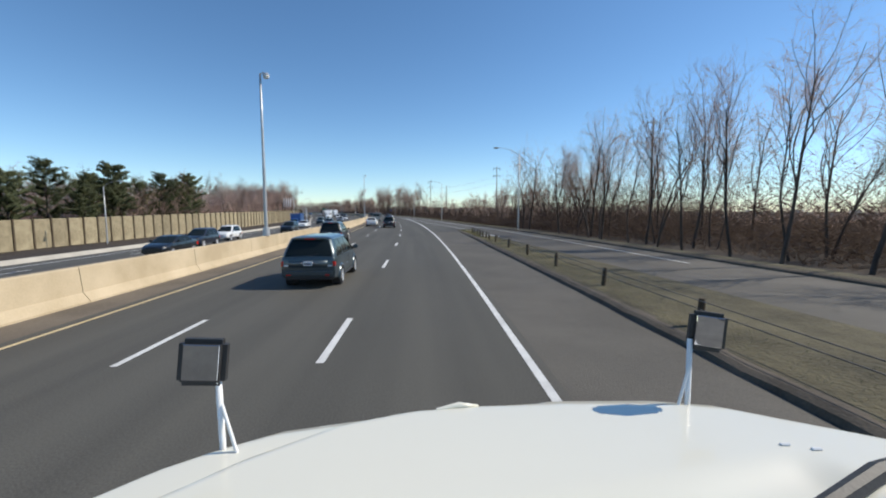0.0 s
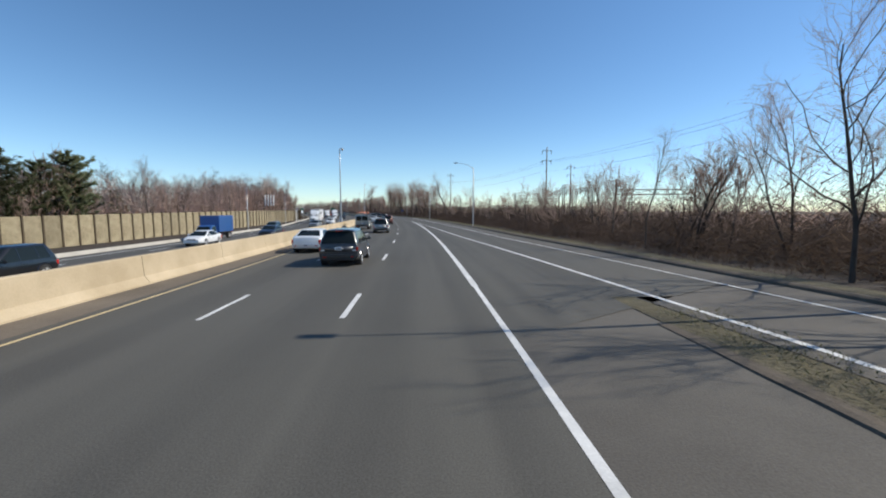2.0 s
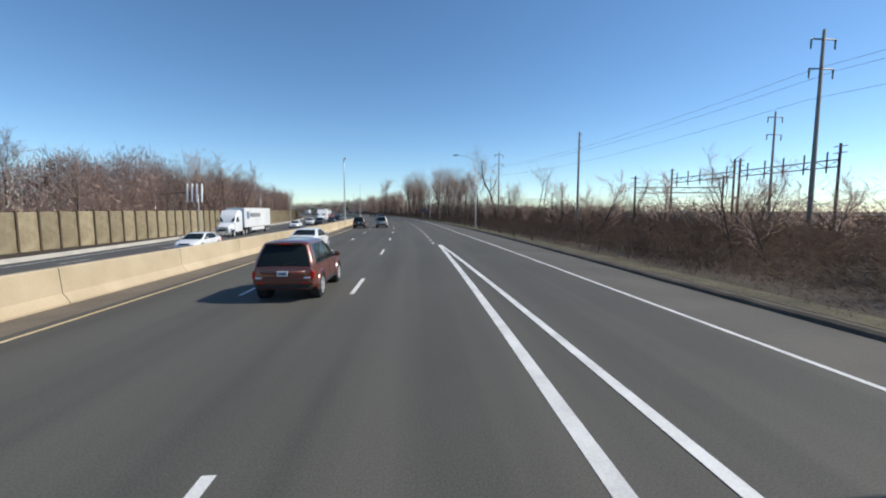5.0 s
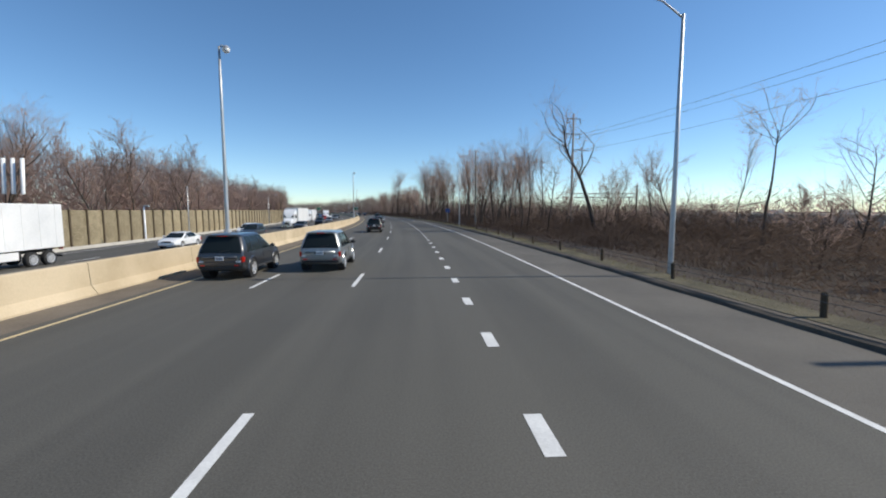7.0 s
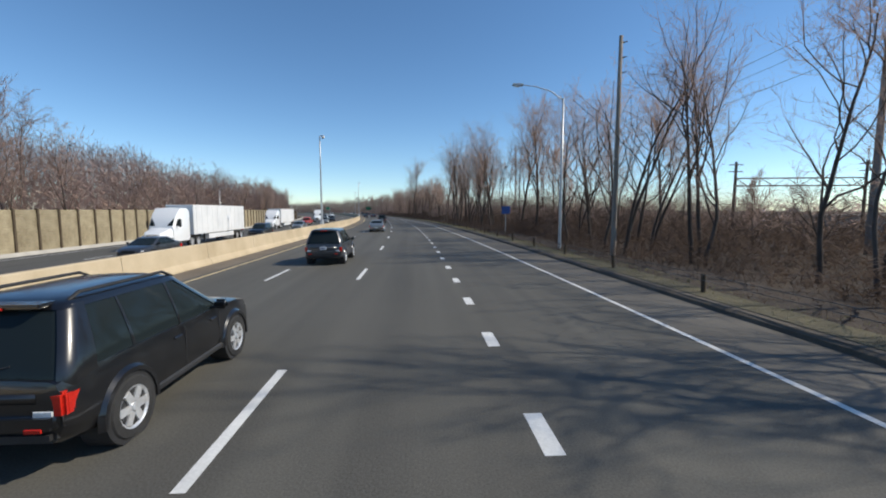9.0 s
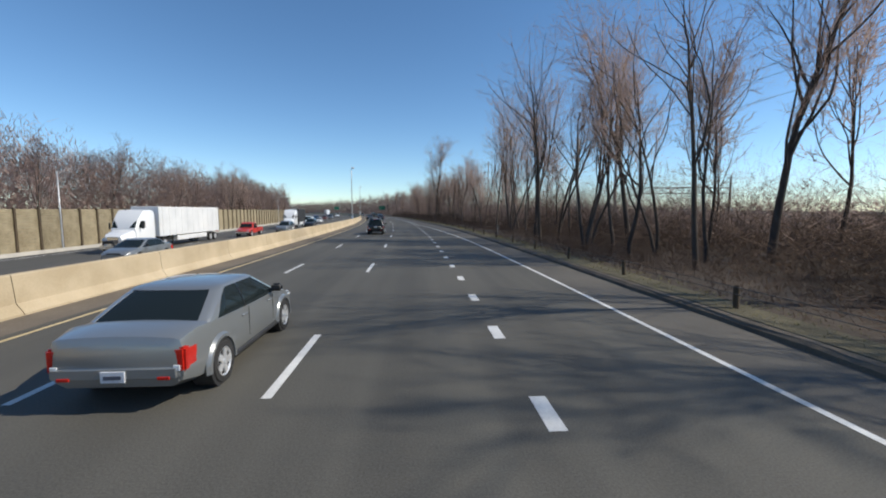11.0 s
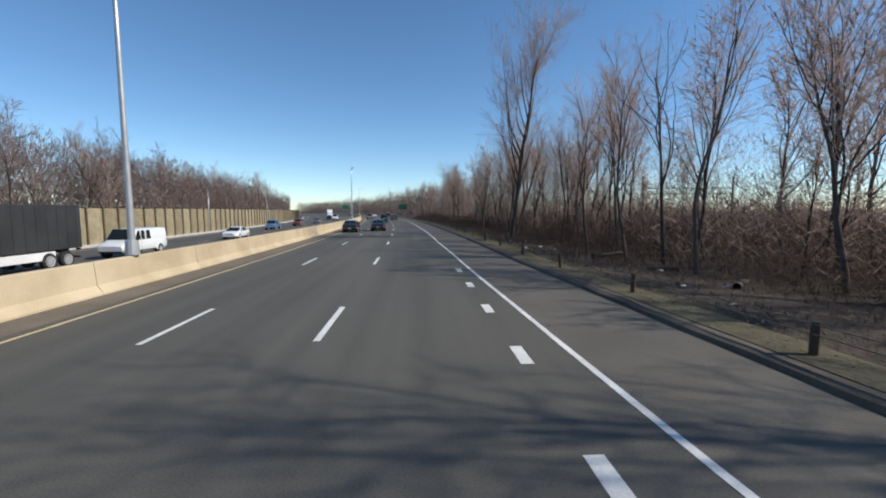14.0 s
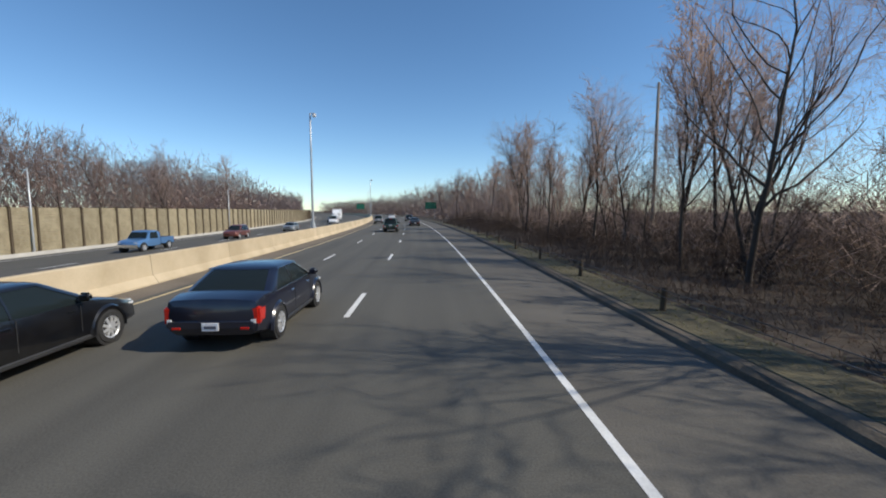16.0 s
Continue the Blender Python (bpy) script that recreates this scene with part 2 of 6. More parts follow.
# ---- the road's lines: d as a function of s ----
kerb_main = ramp_of([(-80, 7.0), (30, 7.0), (58, 7.6)])
ramp_left = ramp_of([(-80, 18.0), (10, 12.2), (54, 9.6), (88, 6.6), (105, 5.75), (148, 4.2)])
ramp_right = ramp_of([(-80, 22.0), (10, 16.0), (51, 13.8), (88, 10.45), (130, 8.75), (165, 7.9), (195, 8.05), (215, 8.1), (288, 7.25), (300, 6.95), (323, 5.75), (334, 5.05), (346, 4.55), (364, 4.2), (1300, 4.1)])
edge_right = ramp_of([(-80, 24.0), (20, 17.5), (51, 15.6), (88, 12.7), (130, 11.5), (203, 10.6), (300, 9.0), (325, 8.6), (350, 7.4), (380, 7.1), (1300, 7.1)])
WALL_D = ramp_of([(-80, -60), (50, -56), (121, -49), (200, -43), (260, -40), (400, -38), (1300, -36)])
WALL_Z = ramp_of([(-80, -3.2), (50, -3.1), (121, -2.6), (200, -2.2), (400, -1.9), (1300, -1.9)])
FAR_EDGE = ramp_of([(-80, -27), (150, -27.5), (210, -33), (400, -34.5), (1300, -33)])


def far_z(d):
    """The opposite carriageway falls away from the median."""
    return -0.25 - 0.05 * (-8.6 - d)

S0, S1 = -60.0, 900.0


def ground_z(s, d):
    e = edge_right(s)
    if d > e:
        u = d - e
        return -0.02 - 0.25 * min(1, max(0, u - 2.5) / 5) - 2.6 * min(1, max(0, u - 22) / 40)
    if d < WALL_D(s) - 6:
        return WALL_Z(s) - 0.1
    if d < FAR_EDGE(s) - 0.5:
        u = (FAR_EDGE(s) - 0.5 - d) / max(0.5, FAR_EDGE(s) - 0.5 - WALL_D(s))
        return far_z(FAR_EDGE(s)) - 0.1 + (WALL_Z(s) - far_z(FAR_EDGE(s))) * min(1, u)
    if d < -8.3:
        return far_z(d) - 0.14
    return -0.14


# ---- ground ----
def make_ground():
    ds = [-985, -800, -500, -300, -200, -140, -100, -80, -70, -62, -56, -50, -46, -42, -39, -36, -34, -32, -30, -28, -26, -20, -12, -8.8, -8.2, 0, 4, 6, 8, 10, 12, 14, 16, 18, 20, 23, 27, 32, 38, 46, 56, 70, 90, 120, 180, 300, 500, 900, 1500, 3000]
    ss = [-900, -500, -250, -120] + stations(-60, 460, 8) + stations(490, 900, 30) + [1000, 1200, 1500, 1800, 2200]
    verts, faces = [], []
    for s in ss:
        for d in ds:
            z = ground_z(s, d)
            if d > edge_right(s) + 3 or d < -62:
                z += 0.35 * noise.noise((s * 0.09, d * 0.09, 3.0)) * min(1, abs(d) / 20)
            verts.append(P(s, d, z))
    n = len(ds)
    for i in range(len(ss) - 1):
        for j in range(n - 1):
            a = i * n + j
            faces.append((a, a + 1, a + 1 + n, a + n))
    g = mesh_object("ground", verts, faces, GRASS_LAND, smooth=True)
    tagged(g, "dry brown winter ground with dead grass and leaf litter", "ground", kind="structure")


make_ground()
road = sweep("road", lambda s: [(-7.2, 0), (3.9, 0), (max(3.95, ramp_right(s)) if s > 58 else 3.95, 0)], S0, S1, 6, ASPHALT, uv=True)
tagged(road, "dark grey worn asphalt highway carriageway with white lane lines", "road", kind="structure")
median = sweep("road_shoulder", lambda s: [(-7.9, 0.03), (-6.7, 0.005), (-6.7, -0.1)], S0, S1, 6, DIRT_EDGE)
tagged(median, "gritty brown asphalt shoulder beside the concrete barrier", "shoulder", kind="structure")
sh1 = sweep("road_shoulder", lambda s: [(3.95, 0), (kerb_main(s), -0.02)], S0, 58, 4, SHOULDER)
tagged(sh1, "light grey asphalt shoulder along the edge line", "shoulder", kind="structure")
sh2 = sweep("road_shoulder", lambda s: [(max(3.95, ramp_right(s)), 0), (edge_right(s), -0.02)], 58, S1, 4, SHOULDER)
tagged(sh2, "light grey asphalt shoulder beside the dirt kerb", "shoulder", kind="structure")
ramp = sweep("road", lambda s: [(ramp_left(s) - 0.6, 0.0), (ramp_right(s), 0), (edge_right(s), -0.02)], S0, 58, 4, SHOULDER)
tagged(ramp, "grey asphalt entrance ramp joining the highway", "road", kind="structure")
apron = sweep("road_shoulder", lambda s: [(3.8, -0.012), (edge_right(s) - 0.1, -0.028)], 50, 66, 4, SHOULDER)
tagged(apron, "grey asphalt where the ramp joins the carriageway", "shoulder", kind="structure")
far_road = sweep("road", lambda s: [(FAR_EDGE(s), far_z(FAR_EDGE(s))), (-8.5, far_z(-8.5))], S0, S1, 6, ASPHALT, uv=True)
tagged(far_road, "grey asphalt opposite carriageway behind the barrier", "road", kind="structure")
far_kerb = sweep("kerb", lambda s: [(FAR_EDGE(s) - 0.5, far_z(FAR_EDGE(s)) - 0.3), (FAR_EDGE(s) - 0.5, far_z(FAR_EDGE(s)) + 0.32), (FAR_EDGE(s) - 0.25, far_z(FAR_EDGE(s)) + 0.34), (FAR_EDGE(s), far_z(FAR_EDGE(s)) + 0.02), (FAR_EDGE(s), far_z(FAR_EDGE(s)) - 0.3)], S0, S1, 6, PALE_CONCRETE, close=True)
tagged(far_kerb, "pale concrete kerb along the opposite carriageway", "kerb", kind="structure")

def worn(s):
    """The strip wears down to bare dirt where the ramp joins."""
    return max(0.06, min(1.0, (56 - s) / 18))


# grass strip between the carriageway and the ramp
strip = sweep("grass_verge", lambda s: [(kerb_main(s) + 0.25, 0.0), (kerb_main(s) + 0.35, 0.13 * worn(s)), ((kerb_main(s) + ramp_left(s)) / 2, 0.12 * worn(s)), (ramp_left(s) - 0.7, 0.07 * worn(s)), (ramp_left(s) - 0.6, -0.05)], S0, 58, 2, VERGE)
tagged(strip, "patchy dry grass strip between carriageway and ramp", "verge", kind="structure")
verge = sweep("grass_verge", lambda s: [(edge_right(s) + 0.25, 0.0), (edge_right(s) + 0.4, 0.14), (edge_right(s) + 1.5, 0.12), (edge_right(s) + 3.0, -0.3)], S0, S1, 3, VERGE)
tagged(verge, "brown dirt and grass verge beside the shoulder", "verge", kind="structure")


def kerb(name, line, s0, s1, high=lambda s: 1.0):
    def profile(s):
        d = line(s) + 0.09 * noise.noise((s * 0.5, 1.0, 0.0)) + 0.05 * noise.noise((s * 1.7, 4.0, 0.0))
        h = 0.03 * noise.noise((s * 0.9, 7.0, 0.0))
        f = high(s)
        return [(d, -0.05), (d + 0.05, (0.07 + h) * f), (d + 0.17, (0.125 + h) * f), (line(s) + 0.42, 0.13 * f), (line(s) + 0.5, -0.05)]
    k = sweep(name, profile, s0, s1, 0.8, KERB_STONE, close=True)
    tagged(k, "low dark asphalt kerb caked with dirt", "kerb", kind="structure")


kerb("kerb", kerb_main, S0, 55, worn)
kerb("kerb", edge_right, S0, S1)

# ---- lane markings: parts of the road ----
def line(name, d_of, s0, s1, width, mat, parent, step=6.0, z_of=lambda d: 0.0):
    return sweep(name, lambda s: [(d_of(s) - width / 2, z_of(d_of(s)) + 0.006), (d_of(s) + width / 2, z_of(d_of(s)) + 0.006)], s0, s1, step, mat, parent)


line("edge_line", lambda s: -6.35, S0, S1, 0.11, PAINT_YELLOW, road)
main_edge = ramp_of([(-80, 3.66), (5, 3.7), (45, 3.85), (90, 4.0), (148, 4.1)])
line("edge_line", main_edge, S0, 60, 0.15, PAINT_WHITE, road)
line("edge_line", main_edge, 60, 148, 0.24, PAINT_WHITE, road)
line("edge_line", ramp_left, 42, 148, 0.2, PAINT_WHITE, road, 2.0, z_of=lambda d: 0.004)
line("edge_line", ramp_right, 20, S1, 0.13, PAINT_WHITE, road, 4.0)
line("edge_line", lambda s: FAR_EDGE(s) + 2.4, S0, S1, 0.15, PAINT_WHITE, far_road, z_of=far_z)
line("edge_line", lambda s: -10.4, S0, S1, 0.12, PAINT_YELLOW, far_road, z_of=far_z)


def dashes(d, first, period, length, width, s1, parent, z=0.0):
    s, mesh = first, None
    while s < s1:
        if mesh is None:
            ob = mesh_object("lane_dash", [(-width / 2, 0, 0.006), (width / 2, 0, 0.006), (width / 2, length, 0.006), (-width / 2, length, 0.006)], [(0, 1, 2, 3)], PAINT_WHITE, parent)
            mesh = ob.data
        else:
            ob = new("lane_dash", mesh)
            ob.parent = parent
        ob.matrix_basis = at_road(s, d(s) if callable(d) else d, z)
        s += period


dashes(0.0, 7.1 - 12.2 * 5, 12.2, 3.05, 0.15, 700, road)
dashes(-3.5, 7.1 - 12.2 * 5, 12.2, 3.05, 0.13, 700, road)
dashes(ramp_of([(150, 3.72), (200, 3.75), (325, 4.0)]), 171.2 - 3.64 * 6, 3.64, 0.95, 0.24, 346, road)
for d in (-14.2, -18.0, -21.8):
    dashes(d, -50, 12.2, 3.05, 0.14, 500, far_road, far_z(d) + 0.01)

# ---- concrete barrier ----
barrier = thing("concrete_barrier", "long tan cast-concrete median barrier with joints", "barrier", kind="structure")


def barrier_segment(s):
    prof = [(-8.50, -0.5), (-8.50, -0.15), (-8.30, 0.33), (-8.24, 1.04), (-8.21, 1.07), (-8.05, 1.07), (-8.02, 1.04), (-7.96, 0.33), (-7.78, 0.08), (-7.78, -0.05)]
    return sweep("barrier_segment", lambda q: prof, s + 0.012, s + 6.088, 3.05, CONCRETE, barrier, close=True)


for i in range(-9, 120):
    barrier_segment(i * 6.1)

# ---- wooden sound wall ----
sound_wall = thing("sound_wall", "tall tan wooden noise wall with dark posts", "wall", kind="structure")
wall_h = ramp_of([(-80, 4.6), (50, 4.6), (121, 4.95), (180, 5.15), (1300, 5.2)])
PANEL = 3.05
panel_mesh, post_mesh = {}, None
for i in range(17, 250):
    s = i * PANEL
    d0, d1, h, zb = WALL_D(s), WALL_D(s + PANEL), wall_h(s), WALL_Z(s) - 0.25
    turn = math.degrees(math.atan2(d0 - d1, PANEL * (R_ROAD + d0) / R_ROAD))
    width = PANEL * (R_ROAD + d0) / R_ROAD
    key = i % 7
    if key not in panel_mesh:
        rng = random.Random(key)
        bm = bmesh.new()
        n = 14
        for k in range(n):
            bmesh.ops.create_cube(bm, size=1, matrix=Matrix.Translation((rng.uniform(-0.018, 0.018), PANEL / 2, (k + 0.5) / n)) @ Matrix.Diagonal((0.07, PANEL, 1 / n - 0.003, 1)))
        panel = part("wall_panel", bm, WALL_WOOD, sound_wall)
        panel_mesh[key] = panel.data
    else:
        panel = new("wall_panel", panel_mesh[key])
        panel.parent = sound_wall
    panel.matrix_basis = at_road(s, d0, zb, turn) @ Matrix.Diagonal((1, width / PANEL, h, 1))
    if post_mesh is None:
        bm = bmesh.new()
        bmesh.ops.create_cube(bm, size=1, matrix=Matrix.Translation((0.04, 0, 0.5)) @ Matrix.Diagonal((0.3, 0.24, 1, 1)))
        post = part("wall_post", bm, POST_WOOD, sound_wall)
        post_mesh = post.data
    else:
        post = new("wall_post", post_mesh)
        post.parent = sound_wall
    post.matrix_basis = at_road(s, d0, zb, turn) @ Matrix.Diagonal((1, 1, h + 0.12, 1))


# ---- tapered tubes ----
class Wood:
    """Collects tapered tubes into one list of points and faces."""

    def __init__(self):
        self.v, self.f = [], []

    def tube(self, pts, radii, sides, cap=False):
        base = len(self.v)
        n = len(pts)
        a = (pts[1] - pts[0]).normalized().orthogonal().normalized()
        for i, (p, r) in enumerate(zip(pts, radii)):
            t = (pts[min(i + 1, n - 1)] - pts[max(i - 1, 0)]).normalized()
            a = (a - t * a.dot(t)).normalized()
            b = t.cross(a)
            for k in range(sides):
                w = 2 * math.pi * k / sides
                self.v.append(p + a * (r * math.cos(w)) + b * (r * math.sin(w)))
        for i in range(n - 1):
            for k in range(sides):
                q, k2 = base + i * sides, (k + 1) % sides
                self.f.append((q + k, q + k2, q + sides + k2, q + sides + k))
        if cap:
            self.f.append(tuple(range(base + (n - 1) * sides, base + n * sides)))

    def blade(self, p, q, r):
        """A very thin single sliver, for dry grass and fine brush."""
        base = len(self.v)
        a = (q - p).orthogonal().normalized() * r
        self.v += [p + a, p - a, q]
        self.f.append((base, base + 1, base + 2))

    def twig(self, p, q, r):
        """A thin three-sided spike."""
        base = len(self.v)
        t = (q - p).normalized()
        a = t.orthogonal().normalized() * r
        b = t.cross(a)
        self.v += [p + a, p - a * 0.5 + b * 0.87, p - a * 0.5 - b * 0.87, q]
        self.f += [(base, base + 1, base + 3), (base + 1, base + 2, base + 3), (base + 2, base, base + 3)]


def turned(rng, d, angle):
    side = Vector((rng.gauss(0, 1), rng.gauss(0, 1), rng.gauss(0, 1)))
    side = (side - d * side.dot(d)).normalized()
    return (d * math.cos(angle) + side * math.sin(angle)).normalized()


def limb(rng, wood, p, d, length, r0, r1, sides, wobble, lift, n, inside=None):
    pts, radii, dirs = [p], [r0], [d]
    for i in range(n):
        d = turned(rng, d, abs(rng.gauss(0, wobble)))
        d = (d + Vector((0, 0, lift))).normalized()
        p = p + d * (length / n)
        pts.append(p), radii.append(r0 + (r1 - r0) * (i + 1) / n), dirs.append(d)
        if inside and i >= 1 and not inside(p):
            radii = [r0 + (r1 - r0) * k / (i + 1) for k in range(i + 2)]
            break
    wood.tube(pts, radii, sides)
    return pts, radii, dirs


def grow_tree(seed, height, fork=0.35, limbs=9, spread=0.75, branches=7, twigs=8, fine=2, lean=0.05, wobble=0.16, trunk_r=None, twig_r=0.009, lean_to=None, stems=1, wide=0.30):
    """Trunk and main limbs in one list, finer branches and twigs in another; the crown keeps to a rounded outline."""
    rng = random.Random(seed)
    trunk, crown = Wood(), Wood()
    r = trunk_r or height * 0.0092
    for stem in range(stems):
        d = Vector(lean_to).normalized() if lean_to else turned(rng, Vector((0, 0, 1)), lean + (0.16 if stems > 1 else 0))
        h = height * (1 - 0.12 * stem)
        pts, radii, dirs = limb(rng, trunk, Vector((0, 0, -0.4)), d, h * 0.80, r, r * 0.22, 7, wobble * 0.5, 0.02 if not lean_to else 0.05, 10)
        low = max(0.02, fork - 0.16)
        mid = pts[7]
        c, rz, rw = Vector((mid.x, mid.y, h * (low + 1.0) / 2)), h * (1.0 - low) / 2, h * wide

        def inside(p):
            q = p - c
            return (q.x * q.x + q.y * q.y) / (rw * rw) + (q.z / rz) ** 2 < 1.0 + 0.25 * noise.noise(p * (3.0 / h) + Vector((seed, 0, 0)))

        keep = None if lean_to else inside
        level1 = []
        for k in range(limbs):
            u = fork + (0.98 - fork) * (k + rng.random() * 0.8) / limbs
            i = min(int(u * 10), 9)
            p = pts[i].lerp(pts[i + 1], u * 10 - i)
            ang = spread * rng.uniform(0.65, 1.2) * (1.1 - 0.4 * u)
            ln = h * rng.uniform(0.28, 0.48) * (1.15 - 0.5 * u)
            level1.append(limb(rng, trunk, p, turned(rng, dirs[i], ang), ln, radii[i] * rng.uniform(0.4, 0.62), 0.014, 5, wobble, 0.10, 7, keep))
        level1.append((pts[-4:], radii[-4:], dirs[-4:]))
        for lp, lr, ld in level1:
            for k in range(branches):
                v = (0.15 + 0.85 * ((k + rng.random()) / branches) ** 0.8) * (len(lp) - 1)
                i = min(int(v), len(lp) - 2)
                p = lp[i].lerp(lp[i + 1], v - i)
                bp, br, bd = limb(rng, crown, p, turned(rng, ld[i], rng.uniform(0.4, 1.0)), h * rng.uniform(0.08, 0.17), max(0.010, lr[i] * 0.38), 0.006, 3, wobble * 1.3, 0.09, 3, keep)
                n = len(bp) - 1
                for q in range(twigs):
                    w = n * (q + rng.random()) / twigs
                    j = min(int(w), n - 1)
                    p2 = bp[j].lerp(bp[j + 1], w - j)
                    d2 = turned(rng, bd[j], rng.uniform(0.3, 1.0))
                    l2 = h * rng.uniform(0.03, 0.075)
                    e2 = p2 + (d2 + Vector((0, 0, 0.25))).normalized() * l2
                    crown.blade(p2, e2, twig_r)
                    for x in range(fine):
                        p3 = p2.lerp(e2, rng.uniform(0.1, 1.0))
                        crown.blade(p3, p3 + (turned(rng, d2, rng.uniform(0.3, 1.0)) + Vector((0, 0, 0.25))).normalized() * l2 * rng.uniform(0.4, 0.9), twig_r * 0.75)
    return trunk, crown


rnd = random.Random(5)
PLANTED = {}


def plant(kind, s, d, scale=1.0, turn=None, sink=0.05):
    """A tree of that kind at its place; the later ones share the first one's meshes."""
    m = at_road(s, d, ground_z(s, d) - sink, rnd.uniform(0, 360) if turn is None else turn)
    m = m @ Matrix.Diagonal((scale, scale, scale * rnd.uniform(0.93, 1.07), 1))
    label, group, spec = TREES[kind]
    if kind not in PLANTED:
        trunk, crown = grow_tree(**spec)
        t = thing("bare_tree", label, "tree", group)
        mesh_object("trunk", trunk.v, trunk.f, BARK, t, smooth=True)
        mesh_object("crown", crown.v, crown.f, TWIG, t, soft=True)
        PLANTED[kind] = t
    else:
        t = copy_thing(PLANTED[kind], m)
    t.matrix_basis = m
    return t


def woods(places, label):
    """Trees that stand too close or too far to tell apart, as one mesh."""
    verts, faces, mats, base = [], [], [], 0
    for kind, s, d, scale in places:
        t = PLANTED[kind]
        m = np.array(at_road(s, d, ground_z(s, d) - 0.1, rnd.uniform(0, 360)) @ Matrix.Diagonal((scale, scale, scale * rnd.uniform(0.9, 1.1), 1)))
        for c, ob in enumerate(t.children):
            me = ob.data
            v = np.empty(len(me.vertices) * 3)
            me.vertices.foreach_get("co", v)
            v = v.reshape(-1, 3) @ m[:3, :3].T + m[:3, 3]
            verts.append(v)
            faces += [tuple(base + i for i in p.vertices) for p in me.polygons]
            mats += [c] * len(me.polygons)
            base += len(v)
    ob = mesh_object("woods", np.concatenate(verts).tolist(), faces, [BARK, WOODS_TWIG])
    ob.data.polygons.foreach_set("material_index", mats)
    ob.data.polygons.foreach_set("use_smooth", [True] * len(mats))
    tagged(ob, label, "woods", kind="stuff")


NEAR, FAR = "bare roadside trees", "bare trees of the woods"
TREES = {
    "tall": ("tall bare deciduous tree with grey-brown bark", NEAR, dict(seed=11, height=17, fork=0.40, limbs=11, spread=0.62, wide=0.25, wobble=0.2)),
    "spreading": ("bare deciduous tree with wide crooked limbs", NEAR, dict(seed=12, height=14, fork=0.24, limbs=11, spread=1.0, wobble=0.27, wide=0.44)),
    "slender": ("slender bare tree with upright grey branches", NEAR, dict(seed=13, height=15, fork=0.42, limbs=9, spread=0.5, trunk_r=0.11, wide=0.2, wobble=0.2)),
    "small": ("small bare tree with dense brown twigs", NEAR, dict(seed=14, height=7, fork=0.12, limbs=11, spread=0.85, trunk_r=0.08, branches=8, wide=0.42)),
    "twin": ("bare tree with two trunks from one base", NEAR, dict(seed=15, height=15, fork=0.4, limbs=7, spread=0.7, stems=2, wide=0.25, wobble=0.2)),
    "leaning": ("dark crooked bare tree leaning over the verge", NEAR, dict(seed=21, height=18, fork=0.5, limbs=12, spread=0.95, wobble=0.34, lean_to=(-0.46, 0.1, 1), trunk_r=0.28)),
    "great": ("very tall bare tree with a broad rounded crown", NEAR, dict(seed=52, height=20, fork=0.3, limbs=15, spread=0.72, branches=9, twigs=10, fine=3, twig_r=0.011, trunk_r=0.23, wide=0.37)),
    "snag": ("broken dead trunk with a few bare stubs", NEAR, dict(seed=23, height=11, fork=0.7, limbs=3, spread=0.6, branches=2, twigs=2, fine=1, trunk_r=0.24, wobble=0.26)),
    "lone": ("lone thin tree with a flat tufted top", NEAR, dict(seed=61, height=12.5, fork=0.84, limbs=7, spread=1.15, branches=6, twigs=7, wobble=0.22, trunk_r=0.13, wide=0.22)),
    "wood_a": ("bare woodland tree with a rounded brown crown", FAR, dict(seed=31, height=15, fork=0.28, limbs=12, spread=0.75, branches=7, twigs=7, fine=2, twig_r=0.026, wide=0.33)),
    "wood_b": ("bare woodland tree with upright brown branches", FAR, dict(seed=32, height=16, fork=0.36, limbs=11, spread=0.6, branches=7, twigs=7, fine=2, twig_r=0.026, wide=0.27)),
    "wood_c": ("low bushy bare tree of the woodland edge", FAR, dict(seed=33, height=9, fork=0.1, limbs=11, spread=0.85, branches=6, twigs=7, fine=2, twig_r=0.026, trunk_r=0.1, wide=0.42)),
}

